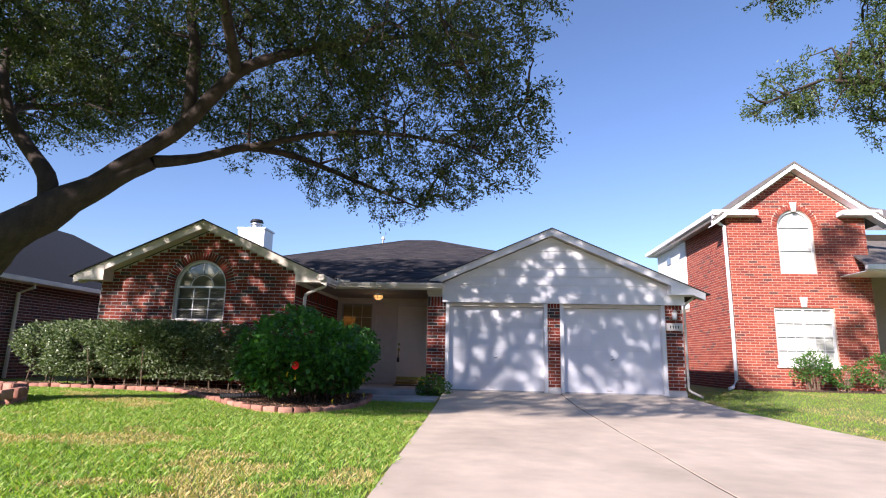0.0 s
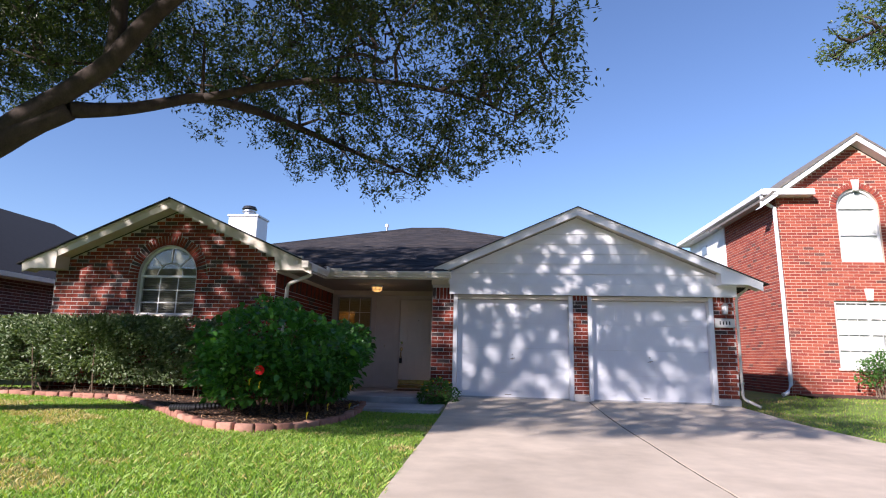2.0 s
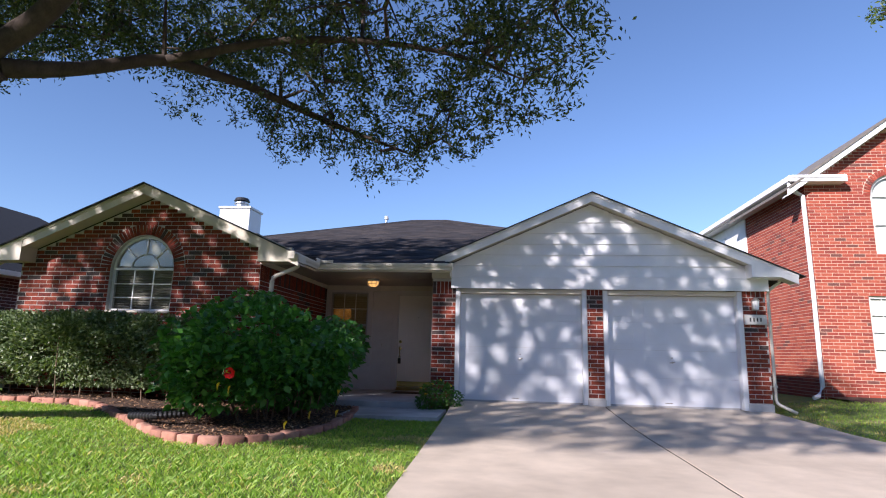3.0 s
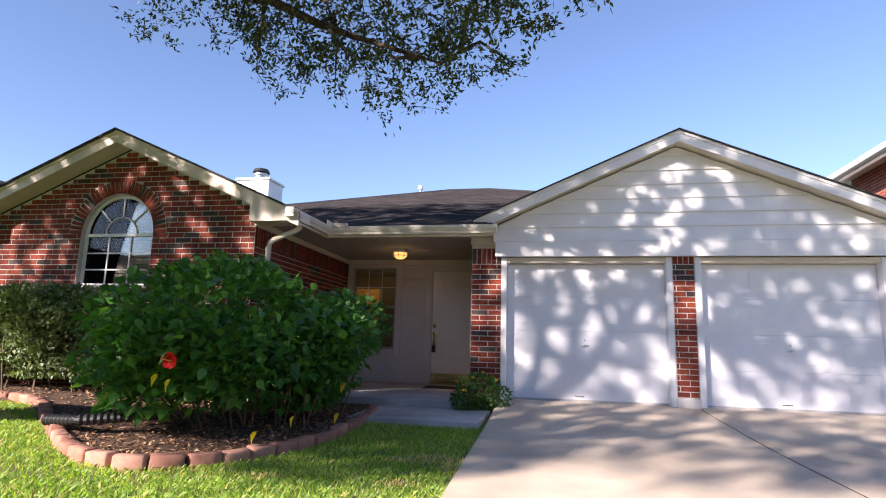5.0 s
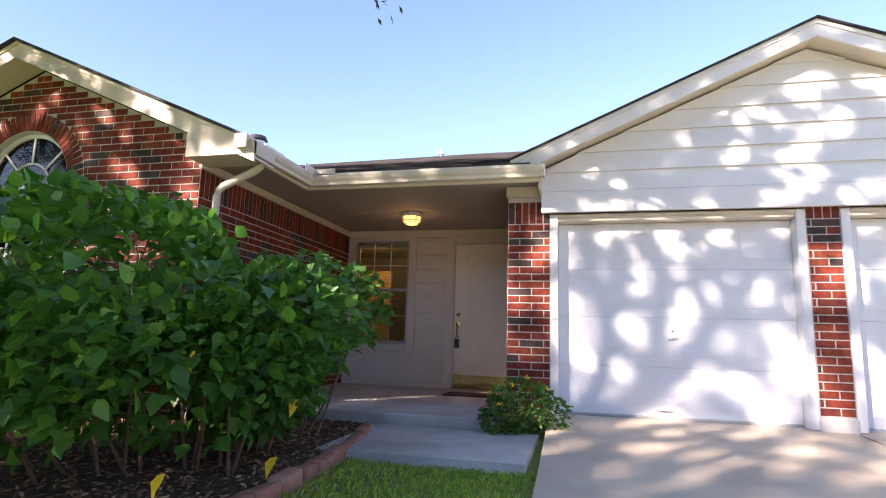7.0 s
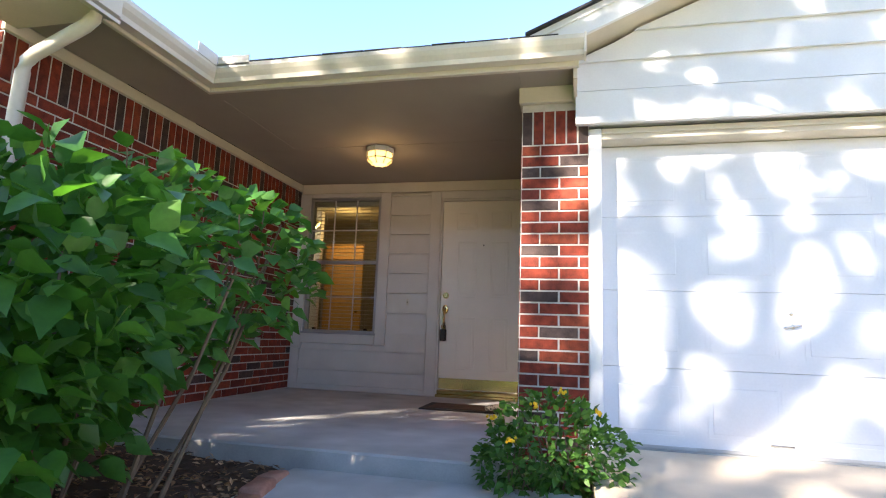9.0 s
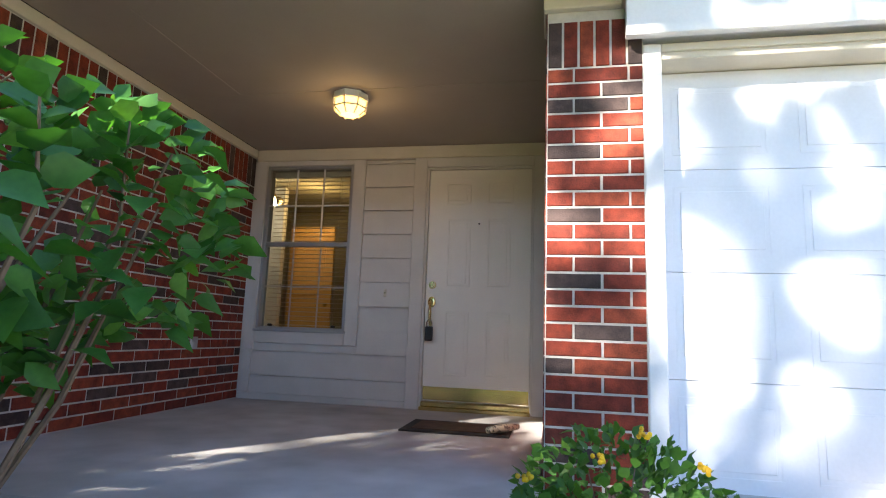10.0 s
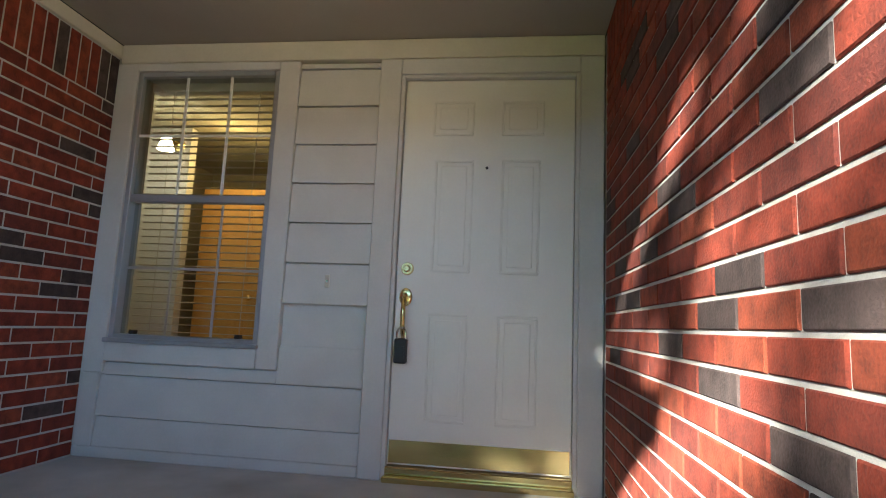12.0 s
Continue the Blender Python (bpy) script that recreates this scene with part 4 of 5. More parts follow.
tube(bm, [Vector((ARCH_X + 0.27 * math.cos(math.pi * i / 12), fy + 0.02, ARCH_SPRING + 0.27 * math.sin(math.pi * i / 12))) for i in range(13)], [0.011] * 13, 6)
apart_("muntin", bm, M_SCREEN)
apart_("arch_shade", prism([(ARCH_X - 0.56 * math.cos(math.pi * i / 20), ARCH_SPRING + 0.02 + 0.53 * math.sin(math.pi * i / 20)) for i in range(21)], [], on_front(fy + 0.075), 0.012), M_ROOM, "dull tan shade filling the half-round light")
ab = thing("window_blind", "white slatted blind lowered behind the arched window", "blind", (ARCH_X, WY + 0.17, SILL_Z))
slat = None
for i in range(17):
    if slat is None:
        slat = part("slat", boxes((-0.56, 0.56, -0.003, 0.003, -0.019, 0.019), bevel=0.001), M_BLIND, ab)
        ob = slat
    else:
        ob = new("slat", slat.data)
        ob.parent = ab
    ob.location = (0, 0, 0.06 + i * 0.0455)
    ob.rotation_euler = (radians(35), 0, 0)
tagged(part("wing_room_wall", boxes((-9.4, -5.2, 17.4, 17.5, -0.1, 3.0)), M_ROOM), "dim plain room wall behind the arched window", "wall", kind="structure")
tagged(part("wing_room_ceiling", boxes((-9.4, -5.2, 15.74, 17.39, 2.9, 2.95)), M_ROOM), "dim plain room ceiling", "ceiling", kind="structure")

# house number stone and lantern on the garage pillar
hn = thing("house_number_stone", "pale cast stone number block with dark digits", "house number", (3.86, GY - 0.02, 1.59))
part("stone", boxes((-0.19, 0.19, -0.03, 0.025, -0.09, 0.09), bevel=0.008), M_STONE, hn)
for i in range(4):
    part("digit", boxes((-0.1 + i * 0.06 - 0.012, -0.1 + i * 0.06 + 0.012, -0.034, -0.031, -0.035, 0.035), bevel=0.001), M_INK, hn)
ln = thing("wall_lantern", "small grey metal wall lantern on the brick pillar", "lantern", (3.86, GY - 0.06, 1.74))
bm = boxes((-0.05, 0.05, 0.0, 0.055, 0.02, 0.22), bevel=0.01)
part("backplate", bm, M_METAL, ln)
bm = bmesh.new()
cyl(bm, (0, -0.03, 0.03), (0, -0.03, 0.19), 0.045, 0.06, 8)
part("glass", bm, M_SCREEN, ln, "frosted lantern glass")
bm = bmesh.new()
cyl(bm, (0, -0.03, 0.19), (0, -0.03, 0.25), 0.075, 0.02, 8)
part("cap", bm, M_METAL, ln)

# ---- neighbouring two-storey brick house ----
NY, NX = 20.46, 6.7
nb = thing("house", "two-storey orange-red brick house next door with white trim", "house", (NX, NY, 0.0))
ninv = Matrix.Translation((-NX, -NY, 0))


def npart(name, bm, mat_, label="", parent=None):
    bm.transform(ninv)
    return part(name, bm, mat_, parent or nb, label)


NAX, NAP = 8.72, 6.85
NP = 0.72


def n_top(x):
    return NAP - 0.2 - NP * abs(x - NAX)


UW = (8.2, 9.24, 3.46, 4.92)
LW = (7.9, 9.6, 0.75, 2.45)
out = [(NX, -0.1), (10.75, -0.1), (10.75, 5.19), (NAX, n_top(NAX)), (NX, 5.2)]
hu = arch_outline(0.52, UW[2], 16, 8.72, UW[3])
hl_ = [(LW[0], LW[2]), (LW[1], LW[2]), (LW[1], LW[3]), (LW[0], LW[3])]
nwall = npart("wall", prism(out, [hu, hl_], on_front(NY), 0.2), M_MORTAR_FAR)
nside = npart("wall", boxes((NX, NX + 0.2, NY + 0.201, 27.5, -0.1, 5.2)), M_MORTAR_FAR)
for q in ((NX + 0.2, 14.0, 27.3, 27.5, -0.1, 5.2), (10.55, 10.75, NY + 0.201, 23.0, -0.1, 5.2), (10.751, 15.0, 22.8, 23.0, -0.1, 5.2)):
    npart("wall", boxes(q), M_MORTAR_FAR)


def n_spans(z):
    half = (NAP - 0.2 - z - COURSE / 2) / NP
    a, b = max(NX, NAX - half), min(10.75, NAX + half)
    if z < 5.1:
        a, b = NX, 10.75
    if b - a < 0.1:
        return []
    if LW[2] - 0.08 < z < LW[3]:
        return [(a, LW[0]), (LW[1], b)]
    if UW[2] < z < UW[3]:
        return [(a, 8.2), (9.24, b)]
    if UW[3] <= z < UW[3] + 0.68:
        h = math.sqrt(max(0.68 ** 2 - (z - UW[3]) ** 2, 0)) + 0.01
        return [(a, 8.72 - h), (8.72 + h, b)]
    return [(a, b)]


lay(nwall, [q for q in courses(n_spans, 0.0, 6.5)], Matrix.Translation((-NX, -NY, 0)) @ face_at(0, NY, 0), M_BRICKS_FAR)
lay(nside, courses(lambda z: [(27.45 - 24.0 if z > 2.6 else 0.0, 27.45 - NY)], 0.0, 5.15), Matrix.Translation((-NX, -NY, 0)) @ face_at(NX, 27.45, -90), M_BRICKS_FAR)
vs, fs = [], []
for i in range(26):
    an = math.pi * (i + 0.5) / 26
    m = Matrix.Translation((8.72 - 0.6 * math.cos(an) - NX, -0.012, UW[3] + 0.6 * math.sin(an))) @ Matrix.Rotation(an - math.pi / 2, 4, "Y")
    v, f = brick_shape(0.06, 0.15)
    kk = len(vs)
    vs += [m @ Vector(p) for p in v]
    fs += [[j + kk for j in q] for q in f]
data_part("arch_bricks", vs, fs, M_BRICKS_FAR, nwall, "", "stuff")
npart("upper_siding", boxes((NX - 0.03, NX - 0.001, 24.0, 27.4, 2.7, 5.2), bevel=0.004), M_WHITE, "white siding panel on the upper side wall")
npart("keystone", prism([(8.66, 5.38), (8.78, 5.38), (8.82, 5.68), (8.62, 5.68)], [], on_front(NY - 0.04), 0.05), M_STONE, "pale keystone")
npart("keystone", prism([(8.69, 2.46), (8.83, 2.46), (8.87, 2.76), (8.65, 2.76)], [], on_front(NY - 0.04), 0.05), M_STONE, "pale keystone")


def n_window(outline, inner, bars, zmid):
    w = npart("window", prism(outline, [inner], on_front(NY + 0.05), 0.08), M_SCREEN, "white sash window with closed white blinds")
    part("blind", (lambda q: (q.transform(ninv), q)[1])(prism(inner, [], on_front(NY + 0.12), 0.01)), M_SCREEN, w)
    gl = part("pane", (lambda q: (q.transform(ninv), q)[1])(prism(inner, [], on_front(NY + 0.09), 0.004)), M_GLASS, w)
    gl.visible_shadow = False
    for q in bars:
        part("muntin", (lambda q: (q.transform(ninv), q)[1])(boxes(q)), M_SCREEN, w)


n_window(arch_outline(0.515, UW[2] + 0.005, 16, 8.72, UW[3]), arch_outline(0.46, UW[2] + 0.06, 16, 8.72, UW[3]), [(8.26, 9.18, NY + 0.06, NY + 0.088, zz - 0.02, zz + 0.02) for zz in (4.2, 4.92)] + [(8.72 - 0.01, 8.72 + 0.01, NY + 0.07, NY + 0.087, 4.95, 5.36)], 4.2)
n_window([(7.905, 0.755), (9.595, 0.755), (9.595, 2.445), (7.905, 2.445)], [(7.96, 0.81), (9.54, 0.81), (9.54, 2.39), (7.96, 2.39)], [(7.96, 9.54, NY + 0.06, NY + 0.088, zz - 0.012, zz + 0.012) for zz in (1.2, 1.6, 2.0)] + [(8.72, 8.78, NY + 0.055, NY + 0.089, 0.81, 2.39)] + [(xx - 0.008, xx + 0.008, NY + 0.068, NY + 0.087, 0.81, 2.39) for xx in (8.22, 8.47, 9.03, 9.29)], 1.6)
npart("window_sill", boxes((7.85, 9.65, NY - 0.05, NY + 0.05, 0.68, 0.75), bevel=0.01), M_STONE)
for sg in (-1, 1):
    xe = NAX + sg * 2.55
    ze = NAP - NP * 2.55
    npart("rake_board", prism([(NAX, NAP), (xe, ze), (xe, ze - 0.17), (NAX, NAP - 0.17)], [], on_front(NY - 0.3), 0.03), M_WHITE, "white rake board")
    npart("soffit", prism([(NAX, NAP - 0.14), (xe, ze - 0.14), (xe, ze - 0.165), (NAX, NAP - 0.165)], [], on_front(NY - 0.269), 0.27), M_WHITE)
    u0, u1 = (6.25, 7.55) if sg < 0 else (9.95, 11.1)
    npart("eave_return", boxes((u0, u1, NY - 0.32, NY - 0.005, 5.2, 5.34), (u0 + 0.02, u1 - 0.02, NY - 0.34, NY - 0.321, 5.29, 5.36), bevel=0.006), M_WHITE, "white boxed eave return")
npart("eave_gutter", boxes((6.22, 6.34, NY - 0.3, 27.6, 5.22, 5.36), (6.34, NX + 0.15, NY - 0.003, 27.6, 5.2, 5.23), bevel=0.006), M_WHITE, "white side gutter and soffit")


def n_sheet(name, pts, thick=0.06):
    bm = bmesh.new()
    f = bm.faces.new([bm.verts.new(p) for p in pts])
    geo = bmesh.ops.extrude_face_region(bm, geom=[f])["geom"]
    for e in geo:
        if isinstance(e, bmesh.types.BMVert):
            e.co.z -= thick
    bmesh.ops.recalc_face_normals(bm, faces=list(bm.faces))
    return npart(name, bm, M_ROOF_TAN)


n_sheet("roof", [(NAX, NY - 0.33, NAP + 0.05), (NAX, 24, NAP + 0.05), (6.2, 24, NAP - 1.77), (6.2, NY - 0.33, NAP - 1.77)])
n_sheet("roof", [(NAX, NY - 0.33, NAP + 0.05), (NAX, 24, NAP + 0.05), (11.25, 24, NAP - 1.77), (11.25, NY - 0.33, NAP - 1.77)])
n_sheet("roof", [(6.3, 24.5, 5.3), (12, 28, 7.6), (16, 28, 7.6), (16, 22.3, 5.3), (10.2, 22.3, 5.3)])
n_sheet("roof", [(9.85, 19.2, 3.55), (15.5, 19.2, 3.55), (15.5, 22.8, 5.0), (11.2, 22.8, 5.0)])
npart("porch_gutter", boxes((9.8, 15.5, 19.08, 19.2, 3.4, 3.54), (9.85, 15.5, 19.2, 20.4, 3.36, 3.39), bevel=0.006), M_WHITE, "white porch eave")
npart("porch_post", boxes((11.05, 11.5, 19.4, 19.85, 0.0, 3.35), bevel=0.01), M_MORTAR_FAR)


def n_spout(pts):
    bm = bmesh.new()
    tube(bm, pts, [0.05] * len(pts), 8)
    npart("downspout", bm, M_WHITE, "white downspout")


n_spout([(6.28, 20.3, 5.25), (6.28, 20.3, 5.1), (6.5, 20.42, 4.98), (6.63, 20.42, 4.9), (6.66, 20.42, 2.5), (6.66, 20.42, 0.3), (6.5, 20.3, 0.1), (6.35, 20.2, 0.06)])
n_spout([(11.0, 19.15, 3.4), (11.0, 19.2, 3.2), (11.25, 19.36, 3.05), (11.27, 19.36, 0.2)])
npart("vent_slat_box", boxes((NX - 0.06, NX - 0.031, 25.6, 26.1, 4.6, 4.9)), M_METAL)

# ---- neighbouring low dark house ----
lh = thing("house", "low dark brick house with a dark hip roof in shade", "house", (-12.6, 18.0, 0))
linv = Matrix.Translation((12.6, -18.0, 0))


def lpart(name, bm, mat_, label=""):
    bm.transform(linv)
    return part(name, bm, mat_, lh, label)


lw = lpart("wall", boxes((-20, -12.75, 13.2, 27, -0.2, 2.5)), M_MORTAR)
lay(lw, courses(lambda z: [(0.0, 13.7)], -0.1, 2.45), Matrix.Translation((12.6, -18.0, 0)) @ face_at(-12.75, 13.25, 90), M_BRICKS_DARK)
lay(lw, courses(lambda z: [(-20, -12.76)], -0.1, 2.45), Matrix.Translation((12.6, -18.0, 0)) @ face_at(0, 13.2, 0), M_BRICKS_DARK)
bm = bmesh.new()
e = [bm.verts.new(p) for p in ((-12.3, 12.7, 2.52), (-12.3, 27.4, 2.52), (-20.5, 27.4, 2.52), (-20.5, 12.7, 2.52))]
r = [bm.verts.new(p) for p in ((-16.4, 17.3, 5.05), (-16.4, 22.9, 5.05))]
for q in ((e[0], e[1], r[1], r[0]), (e[1], e[2], r[1]), (e[2], e[3], r[0], r[1]), (e[3], e[0], r[0]), (e[3], e[2], e[1], e[0])):
    bm.faces.new(q)
bmesh.ops.recalc_face_normals(bm, faces=list(bm.faces))
lpart("roof", bm, M_ROOF_BASE, "dark shingle hip roof")
lpart("gutter", boxes((-12.3, -12.18, 12.7, 27.4, 2.4, 2.52), (-20.5, -12.18, 12.58, 12.699, 2.4, 2.52), bevel=0.006), M_GUTTER, "pale gutter")
bm = bmesh.new()
tube(bm, [(-12.25, 16.6, 2.4), (-12.25, 16.6, 2.3), (-12.66, 16.6, 2.15), (-12.7, 16.6, 0.0)], [0.045] * 4, 8)
lpart("downspout", bm, M_GUTTER)

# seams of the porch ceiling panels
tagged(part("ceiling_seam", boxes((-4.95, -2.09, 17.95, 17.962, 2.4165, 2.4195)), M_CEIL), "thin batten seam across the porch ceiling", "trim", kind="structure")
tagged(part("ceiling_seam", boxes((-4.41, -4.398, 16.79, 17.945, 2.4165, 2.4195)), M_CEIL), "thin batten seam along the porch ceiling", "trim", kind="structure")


# ---- unseen walls added across the street and at both ends, blocking low sky ----
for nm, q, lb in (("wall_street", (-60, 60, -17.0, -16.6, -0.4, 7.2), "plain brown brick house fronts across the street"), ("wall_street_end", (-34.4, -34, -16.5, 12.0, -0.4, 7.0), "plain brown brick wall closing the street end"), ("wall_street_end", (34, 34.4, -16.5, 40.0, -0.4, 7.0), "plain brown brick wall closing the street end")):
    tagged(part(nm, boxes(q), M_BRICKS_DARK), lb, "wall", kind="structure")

# ---- planting ----
rng = np.random.default_rng(5)


def unit(v):
    return v / np.maximum(np.linalg.norm(v, axis=-1, keepdims=True), 1e-9)


def flat_leaves(name, base, axis, length, width, mat_, parent, label="", up=0.6):
    """Small folded leaves, four points each, joined."""
    n = len(base)
    axis = unit(axis)
    ref = rng.normal(size=(n, 3)) * (1 - up) + np.array([0, 0, 1.0]) * up
    side = unit(np.cross(axis, ref))
    nrm = np.cross(side, axis)
    L = length * rng.uniform(0.7, 1.25, (n, 1))
    W = width * rng.uniform(0.75, 1.2, (n, 1))
    mid = base + axis * L * 0.45
    v = np.stack([base, mid + side * W / 2 + nrm * W * 0.18, base + axis * L, mid - side * W / 2 + nrm * W * 0.18], 1).reshape(-1, 3)
    f = np.arange(4 * n).reshape(n, 4)
    return data_part(name, v.tolist(), f.tolist(), mat_, parent, label, "stuff")


def broad_leaves(name, base, axis, length, width, mat_, parent, label="", up=0.7):
    """Broad pointed leaves folded along the midrib, joined."""
    n = len(base)
    axis = unit(axis)
    ref = rng.normal(size=(n, 3)) * (1 - up) + np.array([0, 0, 1.0]) * up
    side = unit(np.cross(axis, ref))
    nrm = np.cross(side, axis)
    L = length * rng.uniform(0.6, 1.25, (n, 1))
    W = width * rng.uniform(0.75, 1.15, (n, 1)) * L / length
    droop = np.array([0, 0, -1.0]) * L * rng.uniform(0.0, 0.25, (n, 1))
    p = [base, base + axis * L * 0.22 + side * W * 0.42 + nrm * W * 0.12, base + axis * L * 0.5 + side * W * 0.5 + nrm * W * 0.16, base + axis * L + droop, base + axis * L * 0.5 - side * W * 0.5 + nrm * W * 0.16, base + axis * L * 0.22 - side * W * 0.42 + nrm * W * 0.12, base + axis * L * 0.45]
    v = np.stack(p, 1).reshape(-1, 3)
    tri = np.array([(0, 1, 6), (1, 2, 6), (2, 3, 6), (3, 4, 6), (4, 5, 6), (5, 0, 6)])
    f = (tri[None] + 7 * np.arange(n)[:, None, None]).reshape(-1, 3)
    return data_part(name, v.tolist(), f.tolist(), mat_, parent, label, "stuff", True)


def in_blobs(blobs, n, shell=0.0, gap=0.0, gap_scale=1.0, grain=None):
    """Random points in a union of ellipsoids; shell pushes them outward, gap opens holes that run along grain."""
    vol = np.array([r[0] * r[1] * r[2] for c, r in blobs])
    out = []
    while len(out) < n:
        i = rng.choice(len(blobs), p=vol / vol.sum())
        c, r = blobs[i]
        d = unit(rng.normal(size=3))
        k = rng.random() ** (1 / 3)
        k = k * (1 - shell) + shell * (1 - 0.35 * rng.random() ** 2)
        p = np.array(c) + d * k * np.array(r)
        q = Vector(p)
        if grain:
            q -= grain * q.dot(grain) * 0.96
        if gap and noise.noise(q * gap_scale) + 0.45 * noise.noise(q * gap_scale * 2.1) < gap:
            continue
        out.append(p)
    return np.array(out)


def limb(bm, pts, radii, n=10, rough=0.06):
    """A limb along control points, smoothed and slightly knotty."""
    P = [Vector(p) for p in pts]
    fine, rad = [], []
    for i in range(len(P) - 1):
        p0, p1, p2, p3 = P[max(i - 1, 0)], P[i], P[i + 1], P[min(i + 2, len(P) - 1)]
        for s in range(4):
            t = s / 4
            q = 0.5 * ((2 * p1) + (p2 - p0) * t + (2 * p0 - 5 * p1 + 4 * p2 - p3) * t * t + (3 * p1 - p0 - 3 * p2 + p3) * t ** 3)
            r = radii[i] + (radii[i + 1] - radii[i]) * t
            fine.append(q + noise.noise_vector(q * 1.7) * r * 0.35)
            rad.append(r * (1 + rough * noise.noise(q * 4)))
    fine.append(P[-1])
    rad.append(radii[-1])
    tube(bm, fine, rad, n)
    return fine


def oak(tree, limbs, blobs, clusters, leaves_each, mat_, leaf=(0.07, 0.026), gap=-0.08, twig_share=6, dense=(), n_dense=0, leaf_gap=-9.0):
    bm = bmesh.new()
    spine = limb(bm, *limbs[0], n=14)
    part("trunk", bm, M_BARK, tree, "", True)
    spots = list(spine[6:])
    for pts, radii in limbs[1:]:
        bm = bmesh.new()
        spots += limb(bm, pts, radii)[2:]
        part("limb", bm, M_BARK, tree, "", True)
    cc = in_blobs(blobs, clusters - n_dense, 0.25, gap, 3.6, SUN)
    if n_dense:
        cc = np.vstack([cc, in_blobs(dense, n_dense, 0.1)])
    S = np.array([tuple(s) for s in spots])
    bm = bmesh.new()
    for i in rng.permutation(clusters)[::twig_share]:
        c = cc[i]
        d = np.linalg.norm(S - c, axis=1) + rng.random(len(S)) * 0.6
        a = Vector(S[d.argmin()])
        b = Vector(c)
        m = a.lerp(b, 0.5) + Vector((0, 0, 0.12 * (b - a).length)) + noise.noise_vector(b * 0.9) * 0.25
        tube(bm, [a, a.lerp(m, 0.6), m, m.lerp(b, 0.6), b], [0.03, 0.024, 0.018, 0.012, 0.005], 5)
        S = np.vstack([S, [tuple(m)], [tuple(m.lerp(b, 0.6))]])
    tb = part("fine_branching", bm, M_BARK, tree)
    tagged(tb, kind="stuff")
    n = clusters * leaves_each
    idx = np.repeat(np.arange(clusters), leaves_each)
    tw = unit(rng.normal(size=(clusters, 3)) * np.array([1, 1, 0.55]) + np.array([0, 0, -0.15]))
    ln = rng.uniform(0.15, 0.4, (clusters, 1))
    s = rng.random((n, 1)) - 0.4
    base = cc[idx] + tw[idx] * ln[idx] * s + rng.normal(size=(n, 3)) * 0.055
    ax = unit(tw[idx] * 0.7 + rng.normal(size=(n, 3)) * 0.7 + np.array([0, 0, -0.25]))
    # leaves dropped in columns along the sun, shaping the dapples that fall below
    flat = base - np.outer(base @ np.array(SUN), np.array(SUN))
    full = np.arange(clusters) >= clusters - n_dense
    keep = np.array([noise.noise(Vector(q) * 6.0) + 0.5 * noise.noise(Vector(q) * 12.0) > leaf_gap - 0.1 * f for q, f in zip(flat, full[idx])])
    base, ax = base[keep], ax[keep]
    flat_leaves("crown", base, ax, leaf[0], leaf[1], mat_, tree, "", 0.35)
    bm = bmesh.new()
    for i in range(0, clusters, 2):
        tube(bm, [Vector(cc[i] - tw[i] * ln[i] * 0.5), Vector(cc[i] + tw[i] * ln[i] * 0.6)], [0.006, 0.002], 3)
    tagged(part("twig_growth", bm, M_BARK, tree), kind="stuff")


tree = thing("oak_tree", "live oak with heavy dark leaning limbs and small leaves", "tree")
OAK_LIMBS = [
    ([(-8.75, 10.95, -0.15), (-8.65, 10.85, 0.8), (-8.2, 10.5, 1.6), (-7.4, 10.15, 2.18), (-6.74, 10.3, 2.75), (-6.26, 10.5, 3.12), (-5.66, 10.7, 3.55)], [0.36, 0.3, 0.29, 0.28, 0.25, 0.17, 0.12]),
    ([(-6.5, 10.35, 2.95), (-6.05, 10.5, 3.36), (-5.6, 10.6, 3.75), (-5.13, 10.6, 4.11), (-4.42, 10.6, 4.92), (-3.68, 10.9, 5.41), (-2.5, 11.2, 5.81), (-1.23, 11.5, 6.06)], [0.13, 0.12, 0.11, 0.11, 0.095, 0.08, 0.05, 0.02]),
    ([(-6.9, 10.3, 2.72), (-6.99, 10.3, 3.21), (-7.53, 10.4, 3.78), (-7.83, 10.4, 4.23), (-8.15, 10.5, 5.23), (-8.3, 10.9, 6.3)], [0.14, 0.12, 0.095, 0.08, 0.06, 0.03]),
    ([(-5.13, 10.6, 4.11), (-5.06, 10.5, 5.16), (-5.15, 10.4, 6.05), (-4.8, 10.2, 7.0)], [0.1, 0.085, 0.06, 0.03]),
    ([(-5.66, 10.7, 3.55), (-5.23, 11.2, 3.79), (-4.69, 11.8, 4.19), (-4.25, 12.8, 4.4), (-3.43, 13.8, 4.3), (-1.99, 13.7, 3.66)], [0.1, 0.075, 0.07, 0.06, 0.045, 0.012]),
    ([(-4.69, 11.8, 4.19), (-3.6, 12.0, 4.5), (-2.4, 12.2, 4.6), (-1.2, 12.3, 4.4), (-0.4, 12.4, 4.1)], [0.06, 0.05, 0.04, 0.025, 0.01]),
    ([(-4.42, 10.6, 4.92), (-4.2, 9.4, 5.6), (-4.0, 8.0, 6.0), (-3.5, 6.6, 6.1)], [0.09, 0.07, 0.05, 0.02]),
    ([(-7.83, 10.4, 4.23), (-8.6, 11.6, 4.9), (-9.4, 13.0, 5.5)], [0.08, 0.06, 0.02]),
]
